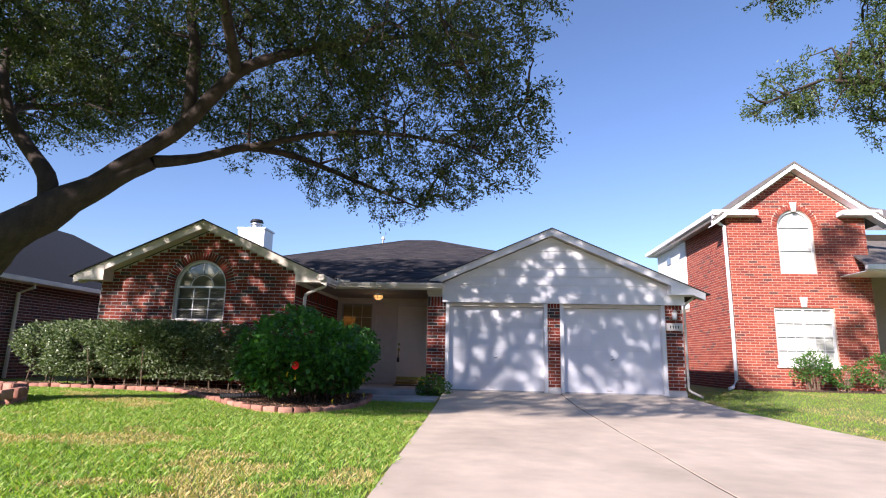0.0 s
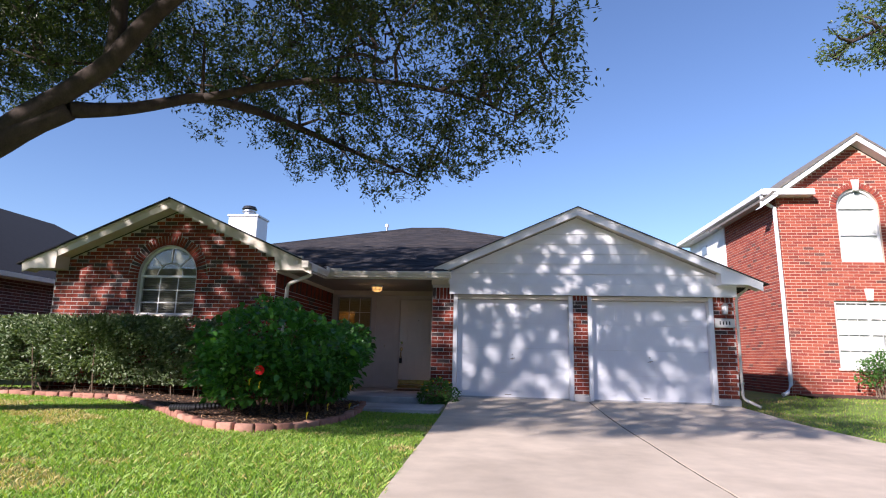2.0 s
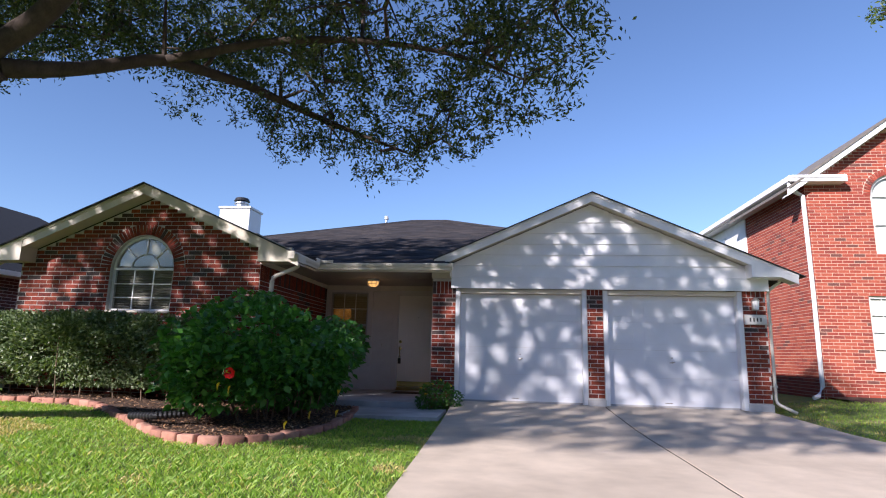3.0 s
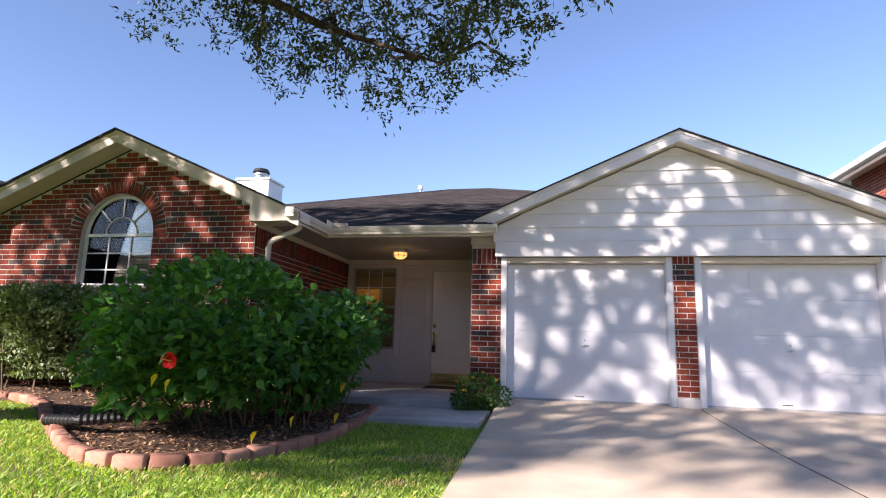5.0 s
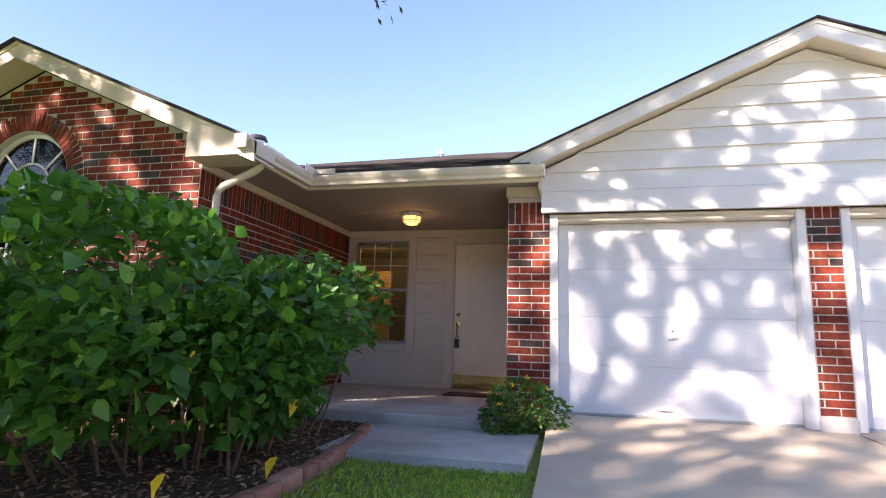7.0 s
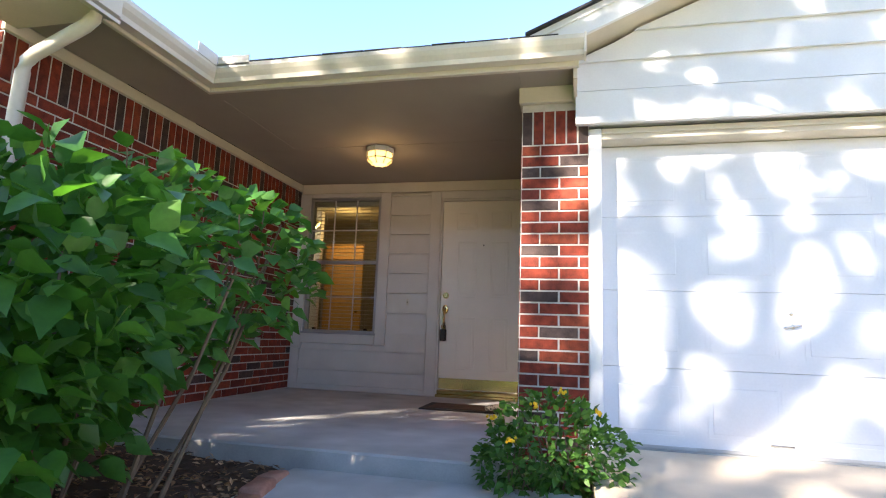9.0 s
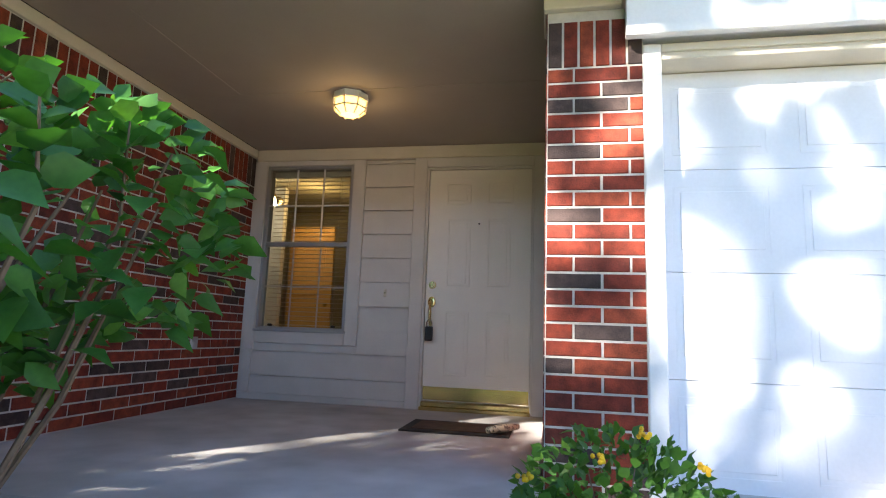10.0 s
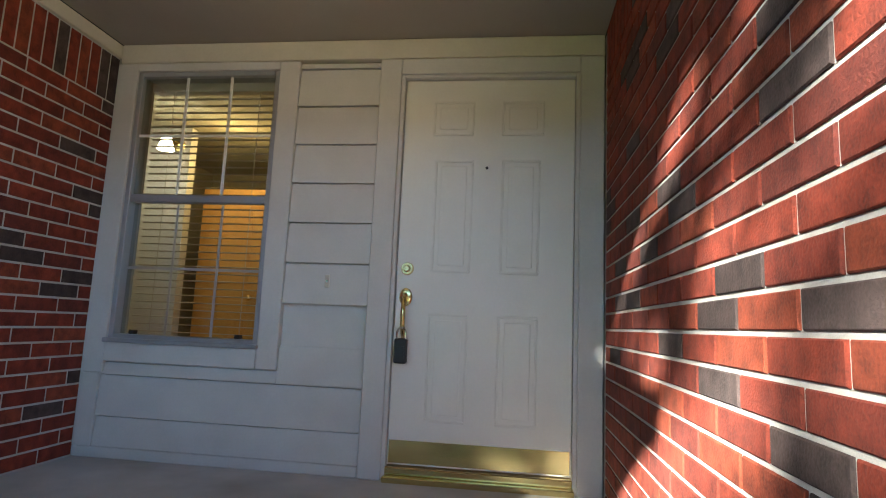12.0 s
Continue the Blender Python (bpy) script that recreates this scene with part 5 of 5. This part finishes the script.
# masses outside the view are added for the dappled shade they cast
CANOPY = [((-4.6, 12.2, 5.6), (2.2, 2.2, 1.25)), ((-1.9, 12.0, 5.25), (2.0, 1.9, 1.5)), ((-2.6, 13.6, 4.35), (1.5, 1.0, 0.75)), ((-3.9, 13.5, 4.75), (1.2, 1.1, 0.6)), ((-7.6, 12.2, 5.8), (2.0, 2.0, 1.1)), ((-5.2, 9.8, 6.6), (3.0, 2.4, 1.3)), ((-1.6, 10.0, 5.9), (2.1, 2.2, 1.5)), ((-9.4, 12.8, 5.9), (1.6, 1.8, 1.2)), ((-0.7, 12.5, 4.35), (0.9, 0.9, 0.8)), ((-3.0, 7.6, 6.4), (2.4, 1.8, 1.0)), ((-0.3, 11.5, 4.75), (0.8, 0.9, 0.9)), ((-2.3, 13.6, 3.98), (1.1, 0.6, 0.42)), ((-1.1, 12.9, 3.95), (0.9, 0.6, 0.4)), ((-6.2, 7.2, 5.3), (2.0, 1.8, 1.0)), ((-7.8, 6.2, 6.2), (2.2, 1.8, 1.1)), ((-4.4, 8.2, 5.3), (1.4, 1.2, 0.7)), ((-10.6, 10.4, 5.2), (1.8, 2.0, 1.3)), ((-10.2, 12.0, 4.6), (1.2, 1.2, 0.8)), ((-5.2, 4.8, 5.5), (1.5, 1.4, 0.6)), ((-6.8, 3.0, 6.5), (1.6, 1.4, 0.7)), ((-3.3, 5.5, 5.2), (1.2, 1.1, 0.5)), ((0.0, 11.7, 4.4), (0.55, 0.7, 0.7)), ((-0.1, 12.4, 3.95), (0.6, 0.5, 0.35)), ((-5.2, 14.2, 4.85), (1.1, 0.7, 0.45)), ((-3.7, 14.3, 4.25), (1.0, 0.6, 0.4)), ((-2.4, 14.1, 3.75), (0.8, 0.5, 0.35)), ((-1.4, 13.6, 3.85), (0.6, 0.5, 0.35)), ((-8.3, 11.6, 5.2), (1.3, 1.2, 0.9)), ((-6.8, 11.4, 5.6), (1.2, 1.0, 0.9)), ((-7.2, 9.4, 5.4), (1.3, 1.2, 0.7)), ((-8.3, 5.0, 5.1), (1.6, 1.5, 0.7)), ((-8.8, 7.2, 4.9), (1.5, 1.3, 0.75)), ((-10.8, 9.0, 4.7), (1.3, 1.3, 0.8)), ((-3.6, 6.0, 5.7), (2.2, 0.9, 0.45)), ((-1.9, 6.3, 5.7), (1.3, 0.8, 0.4)), ((-12.8, 10.6, 5.4), (1.4, 1.6, 1.1)), ((-5.6, 13.9, 6.0), (1.6, 1.0, 0.8)), ((-7.5, 13.5, 6.3), (1.5, 1.0, 0.8)), ((-2.7, 14.7, 3.95), (0.7, 0.5, 0.4)), ((-3.9, 14.9, 4.35), (0.9, 0.5, 0.45)), ((-1.9, 14.7, 4.3), (0.6, 0.5, 0.38)), ((-3.0, 6.4, 5.2), (1.3, 0.9, 0.9)), ((-2.0, 5.6, 5.4), (1.0, 0.8, 0.8)), ((-1.6, 6.3, 5.2), (1.0, 0.9, 0.8)), ((-2.6, 4.9, 5.5), (1.0, 0.8, 0.8)), ((-4.4, 4.9, 5.4), (1.1, 0.8, 0.8))]
# unseen dense boughs towards the street, added to shade bed, wing and porch
SHADE_BOUGHS = [((-9.3, 5.9, 5.1), (1.7, 1.4, 0.6)), ((-8.0, 5.0, 4.9), (1.1, 1.2, 0.5)), ((-8.0, 4.6, 5.3), (1.1, 1.2, 0.4)), ((-11.1, 7.6, 5.3), (1.3, 1.2, 0.6)), ((-10.4, 10.5, 5.5), (1.8, 1.0, 0.5)), ((-7.0, 6.4, 5.3), (1.0, 1.0, 0.45)), ((-8.6, 8.2, 4.8), (1.2, 1.0, 0.5)), ((-8.8, 9.4, 4.95), (0.9, 0.8, 0.5)), ((-7.05, 9.4, 5.0), (0.6, 0.6, 0.45))]
oak(tree, OAK_LIMBS, CANOPY, 13800, 36, M_OAK, (0.078, 0.03), 0.0, 20, SHADE_BOUGHS, 3100, -0.14)

tree2 = thing("shade_tree", "tree with lighter sunlit leaves overhanging the drive", "tree")
oak(tree2, [([(10.2, 11.6, -0.2), (10.1, 11.7, 1.4), (9.8, 11.9, 3.0), (9.3, 12.2, 4.4)], [0.3, 0.24, 0.2, 0.14]), ([(9.8, 11.9, 3.0), (8.6, 12.4, 4.6), (7.2, 12.9, 5.6), (5.6, 13.2, 6.0)], [0.12, 0.09, 0.06, 0.02]), ([(9.3, 12.2, 4.4), (8.6, 12.4, 6.0), (7.6, 12.6, 7.4)], [0.12, 0.08, 0.03])], [((7.4, 13.0, 6.2), (1.7, 1.5, 1.1)), ((5.6, 13.3, 5.9), (1.0, 0.9, 0.6)), ((8.3, 12.6, 7.6), (2.0, 1.8, 1.3)), ((8.0, 13.2, 5.1), (1.0, 1.0, 0.7)), ((10.0, 12.4, 6.5), (2.2, 2.0, 1.8)), ((5.3, 12.8, 8.4), (1.2, 1.3, 1.1)), ((4.95, 13.4, 5.75), (0.8, 0.7, 0.5)), ((7.0, 13.3, 5.2), (0.8, 0.8, 0.6))], 3300, 28, M_LIGHT_TREE, (0.075, 0.032), -0.1)


def bush(name, label, blobs, n, mat_, leaf, at, stems, stem_h, category="shrub", spread=0.5, shell=0.55, gap=0.0, broad=True, stem_r=0.014, up=0.7, pull=0.0):
    b = thing(name, label, category)
    pts = in_blobs(blobs, n, shell, gap, 2.2)
    pts[:, 2] = np.maximum(pts[:, 2], at[2] + 0.1)
    cen = np.array([np.average([c for c, r in blobs], axis=0)])
    out = unit(pts - cen) + rng.normal(size=pts.shape) * 0.6 + np.array([0, 0, 0.15])
    (broad_leaves if broad else flat_leaves)("leaves", pts, out, leaf[0], leaf[1], mat_, b, "", up)
    lo, hi = pts.min(0), pts.max(0)
    for i in range(stems):
        c, r = blobs[i % len(blobs)]
        bx = c[0] + rng.uniform(-1, 1) * r[0] * spread * 0.6
        by = c[1] + rng.uniform(-1, 1) * r[1] * spread * 0.6
        tx, ty = bx + rng.uniform(-1, 1) * r[0] * 0.3, by + rng.uniform(-1, 1) * r[1] * 0.3
        bx, by = bx + (cen[0, 0] - bx) * pull, by + (cen[0, 1] - by) * pull
        gz = ground_z(bx, by)
        tz = c[2] + r[2] * rng.uniform(0.1, 0.6) * stem_h
        bm = bmesh.new()
        mid = Vector(((bx + tx) / 2 + rng.normal() * 0.04, (by + ty) / 2 + rng.normal() * 0.04, gz + (tz - gz) * 0.5))
        tube(bm, [(bx, by, gz - 0.03), mid, (tx, ty, tz)], [stem_r, stem_r * 0.8, stem_r * 0.35], 6)
        part("stem", bm, M_STEM, b)
    return b


# flower bed and its edging
EDGE = [(-11.2, 14.3), (-8.8, 14.25), (-6.8, 14.0), (-5.6, 13.1), (-4.6, 12.3), (-4.1, 12.05), (-3.7, 12.05), (-3.3, 12.45), (-3.05, 13.1), (-2.97, 13.7), (-2.99, 14.5), (-3.1, 15.3), (-3.28, 16.1)]
BED = EDGE + [(-4.95, 16.13), (-4.95, 15.48), (-11.2, 15.48)]


def inside(poly, x, y):
    c = False
    for (x0, y0), (x1, y1) in zip(poly, poly[1:] + poly[:1]):
        if (y0 > y) != (y1 > y) and x < (x1 - x0) * (y - y0) / (y1 - y0) + x0:
            c = not c
    return c


def bed_z(x, y):
    return ground_z(x, y) + 0.055 + 0.02 * noise.noise(Vector((x * 2.5, y * 2.5, 0)))


bm = bmesh.new()
cells = {}
step = 0.12
for i in range(int((11.3 - 2.9) / step) + 1):
    for j in range(int((16.2 - 11.9) / step) + 1):
        x, y = -11.3 + i * step, 11.9 + j * step
        if inside(BED, x, y) or inside(BED, x + step, y) or inside(BED, x, y + step) or inside(BED, x + step, y + step):
            q = []
            for a, b in ((i, j), (i + 1, j), (i + 1, j + 1), (i, j + 1)):
                if (a, b) not in cells:
                    xx, yy = -11.3 + a * step, 11.9 + b * step
                    cells[a, b] = bm.verts.new((xx, yy, bed_z(xx, yy) if inside(BED, xx, yy) else ground_z(xx, yy) - 0.02))
                q.append(cells[a, b])
            bm.faces.new(q)
tagged(part("flower_bed", bm, M_MULCH_BED), "dark mulched flower bed along the house", "ground", kind="structure")
pts = []
while len(pts) < 9000:
    x, y = (rng.uniform(-5.6, -2.95), rng.uniform(12.0, 16.1)) if len(pts) < 6500 else (rng.uniform(-11, -5), rng.uniform(13, 15.4))
    if inside(BED, x, y):
        pts.append((x, y, bed_z(x, y) + rng.uniform(0.0, 0.015)))
flat_leaves("mulch", np.array(pts), rng.normal(size=(len(pts), 3)) * np.array([1, 1, 0.25]), 0.05, 0.022, M_CHIP, None, "brown bark chips and dead leaves on the bed", 0.8)
tagged(bpy.data.objects["mulch"], category="mulch")

edging = thing("garden_edging", "rough terracotta concrete edging blocks around the flower bed", "edging")
blk = []
for k in range(4):
    bm = bmesh.new()
    box(bm, -0.115, 0.115, -0.055, 0.055, -0.06, 0.085, bevel=0.012)
    bmesh.ops.subdivide_edges(bm, edges=[e for e in bm.edges if e.calc_length() > 0.08], cuts=2)
    for v in bm.verts:
        v.co += noise.noise_vector(v.co * 9 + Vector((k * 7, 0, 0))) * 0.012
    blk.append(mesh_of("block", bm, M_EDGER, True))


def lay_blocks(parent, curve, step, z_up=0.0, zf=ground_z):
    P = [Vector((*p, 0)) for p in curve]
    dist = 0.0
    for i in range(len(P) - 1):
        p0, p1, p2, p3 = P[max(i - 1, 0)], P[i], P[i + 1], P[min(i + 2, len(P) - 1)]
        prev = p1.copy()
        for s in range(1, 41):
            t = s / 40
            q = 0.5 * ((2 * p1) + (p2 - p0) * t + (2 * p0 - 5 * p1 + 4 * p2 - p3) * t * t + (3 * p1 - p0 - 3 * p2 + p3) * t ** 3)
            dist += (q - prev).length
            if dist >= step:
                dist -= step
                d = (q - prev).normalized()
                ob = new("block", random.choice(blk))
                ob.parent = parent
                ob.location = (q.x, q.y, zf(q.x, q.y) + 0.015 + z_up + random.uniform(-0.012, 0.012))
                ob.rotation_euler = (random.uniform(-0.06, 0.06), random.uniform(-0.06, 0.06), math.atan2(d.y, d.x) + random.uniform(-0.07, 0.07))
            prev = q


lay_blocks(edging, EDGE, 0.245)
RING_C = (-8.75, 11.0)
ringt = thing("tree_ring", "two courses of terracotta edging blocks round the oak", "edging")
for lev in (0, 1):
    lay_blocks(ringt, [(RING_C[0] + 1.05 * math.cos(a * math.pi / 8 + lev * 0.12), RING_C[1] + 1.05 * math.sin(a * math.pi / 8 + lev * 0.12)) for a in range(18)][:17], 0.25, lev * 0.14)

# shrubs
hedge = bush("hedge", "clipped grey-green hedge under the arched window", [((-9.6, 14.85, 0.85), (1.15, 0.55, 0.55)), ((-8.3, 14.85, 0.88), (1.2, 0.55, 0.55)), ((-7.1, 14.85, 0.86), (1.1, 0.55, 0.55)), ((-6.0, 14.8, 0.85), (0.95, 0.55, 0.56)), ((-10.3, 14.85, 0.9), (0.7, 0.5, 0.5)), ((-9.0, 14.8, 1.1), (1.2, 0.5, 0.3)), ((-7.6, 14.8, 1.12), (1.2, 0.5, 0.3)), ((-6.3, 14.8, 1.1), (1.0, 0.5, 0.3)), ((-9.5, 14.9, 0.45), (1.3, 0.5, 0.4)), ((-7.6, 14.9, 0.45), (1.3, 0.5, 0.4)), ((-6.1, 14.85, 0.45), (0.9, 0.5, 0.4))], 38000, M_HEDGE, (0.07, 0.042), (0, 0, 0.12), 30, 0.6, "hedge", 0.9, 0.55, -0.3, False, 0.012, 0.45)
HIB = [((-4.05, 13.35, 0.83), (1.2, 1.1, 0.68)), ((-3.6, 14.35, 0.78), (0.8, 1.0, 0.5)), ((-3.68, 15.3, 0.9), (0.5, 0.55, 0.58)), ((-4.6, 14.4, 1.05), (0.75, 0.9, 0.72)), ((-4.3, 13.1, 0.5), (0.9, 0.75, 0.5)), ((-3.72, 14.1, 0.45), (0.75, 0.85, 0.5)), ((-3.75, 14.75, 0.42), (0.5, 0.6, 0.46)), ((-3.3, 13.95, 0.42), (0.42, 0.5, 0.42)), ((-3.4, 15.78, 0.98), (0.34, 0.34, 0.42)), ((-4.0, 15.3, 0.45), (0.32, 0.4, 0.42))]
hib = bush("hibiscus_shrub", "tall leafy green hibiscus shrub with one red bloom", HIB, 11000, M_HIB, (0.105, 0.076), (0, 0, -0.02), 46, 0.9, "shrub", 0.85, 0.62, -0.15, True, 0.012, 0.6, 0.38)
# long shoots that stand out of the crown
sh_b, sh_a = [], []
for x, y, z in ((-3.75, 15.35, 1.05), (-3.6, 15.1, 1.1), (-3.95, 15.1, 1.2), (-3.45, 14.9, 1.0), (-3.5, 15.6, 1.1), (-4.3, 14.2, 1.45), (-4.5, 13.3, 1.3), (-3.1, 15.2, 0.9), (-3.25, 15.6, 0.95)):
    tip = Vector((x, y, z)) + Vector((rng.normal() * 0.08 + 0.08, rng.normal() * 0.08 + 0.03, rng.uniform(0.16, 0.3)))
    bm = bmesh.new()
    tube(bm, [(x - 0.15, y - 0.05, z - 0.5), (x, y, z), tip], [0.008, 0.006, 0.003], 5)
    part("shoot", bm, M_STEM, hib)
    for k in range(11):
        s = k / 10
        sh_b.append(tuple(Vector((x, y, z)).lerp(tip, s)))
        sh_a.append((math.cos(k * 2.4), math.sin(k * 2.4), 0.35))
broad_leaves("young_leaves", np.array(sh_b), np.array(sh_a), 0.1, 0.075, M_HIB, hib, "fresh bright top leaves", 0.75)
# single leaves on the sides facing the walk
leaf_meshes = []
for k in range(3):
    bm = bmesh.new()
    L, W = 0.11 + 0.012 * k, 0.085
    c = [bm.verts.new(p) for p in ((0, 0, 0), (L * 0.22, W * 0.42, 0.01), (L * 0.5, W * 0.5, 0.014), (L, 0, -0.012 - 0.006 * k), (L * 0.5, -W * 0.5, 0.014), (L * 0.22, -W * 0.42, 0.01), (L * 0.45, 0, 0))]
    for q in ((0, 1, 6), (1, 2, 6), (2, 3, 6), (3, 4, 6), (4, 5, 6), (5, 0, 6)):
        bm.faces.new([c[j] for j in q])
    leaf_meshes.append(mesh_of("leaf", bm, M_HIB, True))
for i in range(240):
    c, r = HIB[i % len(HIB)]
    u = unit(np.array([abs(rng.normal()) * 0.9, rng.normal() - 0.3, rng.normal() * 0.8 + 0.2]))
    p = np.array(c) + u * np.array(r) * rng.uniform(0.92, 1.06)
    if p[2] < 0.1 or p[0] > -2.62:
        continue
    ob = new("leaf", leaf_meshes[i % 3])
    ob.parent = hib
    ob.location = p
    ob.rotation_euler = (rng.normal() * 0.4, rng.uniform(0.0, 0.7), math.atan2(u[1], u[0]) + rng.normal() * 0.6)
for x, y, z in ((-3.9, 12.36, 0.46), (-3.74, 12.3, 0.43), (-3.0, 12.95, 0.12), (-2.95, 14.0, 0.33), (-2.85, 13.6, 0.08), (-3.2, 12.7, 0.02), (-3.1, 13.2, 0.62), (-3.05, 13.85, 0.75)):
    ob = new("yellow_leaf", leaf_meshes[1].copy())
    ob.data.materials[0] = M_YELLOW
    ob.parent = hib
    ob.location = (x, y, z)
    ob.rotation_euler = (1.2, 0.9, rng.uniform(-2.2, -0.8))
    tagged(ob, "yellowed dying leaf")
bloom = thing("hibiscus_bloom", "single bright red hibiscus flower on the shrub", "flower", (-3.77, 12.3, 0.57))
for k in range(5):
    bm = bmesh.new()
    a = k * 2 * math.pi / 5
    rows = []
    for s in range(4):
        rr = 0.01 + 0.018 * s
        ww = (0.01, 0.028, 0.036, 0.022)[s]
        u, w = Vector((math.cos(a), -0.25 - 0.25 * s / 3, math.sin(a))), Vector((-math.sin(a), 0, math.cos(a)))
        rows.append([bm.verts.new(Vector((0, 0.03, 0)) + u * rr + w * ww * t + Vector((0, 0.012 * math.sin(3 * t + k), 0))) for t in (-1, 0, 1)])
    for r0, r1 in zip(rows, rows[1:]):
        for j in range(2):
            bm.faces.new((r0[j], r0[j + 1], r1[j + 1], r1[j]))
    part("petal", bm, M_REDPETAL, bloom, "", True)
bm = bmesh.new()
tube(bm, [(0, 0.03, 0), (0, -0.03, 0.005), (0.0, -0.075, 0.015)], [0.005, 0.004, 0.003], 6)
part("stamen", bm, M_YELLOW, bloom)

lan = bush("lantana_shrub", "small green lantana bush with yellow flower heads", [((-1.85, 16.22, 0.12), (0.34, 0.28, 0.27)), ((-2.0, 16.1, 0.02), (0.22, 0.2, 0.2)), ((-1.62, 16.3, 0.05), (0.24, 0.2, 0.2))], 1500, M_LANTANA, (0.05, 0.034), (0, 0, -0.2), 16, 0.9, "shrub", 0.4, 0.4, 0.0, True, 0.006, 0.6)
for x, y, z in ((-2.12, 16.02, 0.26), (-1.78, 16.05, 0.4), (-1.9, 16.0, 0.33), (-1.6, 16.1, 0.3), (-2.02, 15.95, 0.16)):
    bm = bmesh.new()
    for k in range(9):
        ball(bm, (x + rng.normal() * 0.012, y + rng.normal() * 0.012, z + rng.normal() * 0.006), 0.008, u=6, v=4)
    part("flower_head", bm, M_YELLOW, lan, "tiny yellow flower cluster")
for cx, w, h, nm in ((8.35, 0.62, 0.55, 1600), (10.15, 0.6, 0.5, 1500), (9.2, 0.28, 0.3, 700)):
    bush("shrub", "rounded light green shrub before the brick house", [((cx, 19.75, 0.12 + h), (w, 0.45, h * 0.8)), ((cx + 0.1, 19.7, 0.25 + h), (w * 0.7, 0.4, h * 0.75))], nm, M_LANTANA, (0.075, 0.04), (0, 0, 0.0), 10, 0.6, "shrub", 0.4, 0.4, -0.1, False, 0.014, 0.4)
bm = grid_sheet([6.75 + i * 0.3 for i in range(30)], [19.45, 19.6, 20.0, 20.45], lambda x, y: ground_z(x, y) + (0.05 if 19.5 < y else 0.0))
tagged(part("neighbour_bed", bm, M_MULCH_BED), "dark mulch strip along the brick house", "ground", kind="structure")


# ---- lawn ----
def lawn(name, n, xr, yr, ok, label):
    x = rng.uniform(*xr, n)
    y = yr[0] + (yr[1] - yr[0]) * rng.random(n) ** 1.15
    keep = np.array([ok(a, b) for a, b in zip(x, y)])
    x, y = x[keep], y[keep]
    z = np.array([ground_z(a, b) for a, b in zip(x, y)])
    dry = np.array([noise.noise(Vector((a * 0.55 + 3, b * 0.75, 1.0))) + 0.5 * noise.noise(Vector((a * 2.1, b * 2.1, 4.0))) for a, b in zip(x, y)])
    for nm, sel, mat_, hh in (("blades", dry < 0.3, M_GRASS, 0.05), ("dry_blades", dry >= 0.3, M_STRAW, 0.035)):
        m = int(sel.sum())
        if not m:
            continue
        b = np.stack([x[sel], y[sel], z[sel]], 1)
        ang = rng.random((m, 1)) * 2 * math.pi
        lean = np.concatenate([np.cos(ang), np.sin(ang), np.zeros((m, 1))], 1)
        side = np.concatenate([-np.sin(ang), np.cos(ang), np.zeros((m, 1))], 1)
        h = hh * rng.uniform(0.5, 1.3, (m, 1))
        h = np.minimum(h, np.where(b[:, 1:2] > 11.5, 0.042, 0.07))
        w = rng.uniform(0.003, 0.006, (m, 1))
        up = np.array([[0, 0, 1.0]])
        v = np.stack([b - side * w, b + side * w, b + up * h * 0.65 + lean * h * 0.3 + side * w * 0.7, b + up * h + lean * h * rng.uniform(0.4, 1.1, (m, 1))], 1).reshape(-1, 3)
        f = np.arange(m * 4).reshape(m, 4)
        ob = data_part(name if nm == "blades" else "dry_grass", v.tolist(), f.tolist(), mat_, None, label if nm == "blades" else "pale dried grass patches in the lawn", "stuff")
        tagged(ob, category="grass")


def left_ok(x, y):
    return x < drive_left(y) - 0.015 + 0.03 * math.sin(y * 7) and not inside(BED, x, y) and not (x > -3.25 and y > 14.84) and (x - RING_C[0]) ** 2 + (y - RING_C[1]) ** 2 > 1.0 and rng.random() < min((x + 12.6) / 1.6, (y - 4.5) / 1.2)


lawn("grass", 240000, (-12.5, -1.3), (4.6, 16.1), left_ok, "bright green mown lawn grass")
lawn("grass", 45000, (3.9, 14.0), (8.0, 20.2), lambda x, y: x > drive_right(y) + 0.02 and not (x < 4.2 and y > 16.9) and not (y > 19.5 and x > 6.7), "bright green mown lawn grass beyond the drive")

# ---- small things ----
mat1 = thing("doormat", "dark rubber doormat with a worn brown middle", "doormat", (-2.7, 18.36, 0.0))
part("border", boxes((-0.38, 0.38, -0.25, 0.25, 0.0, 0.012), bevel=0.004), M_MAT, mat1)
part("coir_middle", boxes((-0.31, 0.31, -0.18, 0.18, 0.013, 0.018), bevel=0.002), M_MULCH_BED, mat1, "brown worn coir middle")
paper = thing("newspaper", "rolled newspaper in a thin plastic sleeve on the mat", "newspaper", (-2.36, 18.2, 0.05))
bm = bmesh.new()
tube(bm, [(-0.1, -0.12, 0), (0.0, 0.0, 0.004), (0.08, 0.12, 0)], [0.022, 0.027, 0.02], 10)
part("roll", bm, M_PRINT, paper, "", True)
drain = thing("drain_hose", "black corrugated drain hose lying on the mulch", "hose")
P = [Vector(p) for p in ((-5.15, 12.62, 0.02), (-4.83, 12.62, 0.03), (-4.5, 12.85, 0.05), (-4.25, 13.1, 0.06))]
fine, rad = [], []
for i in range(3):
    for s in range(16):
        fine.append(P[i].lerp(P[i + 1], s / 16))
        rad.append(0.05 if s % 2 else 0.04)
bm = bmesh.new()
tube(bm, fine, rad, 12)
part("hose", bm, M_BLACK, drain)
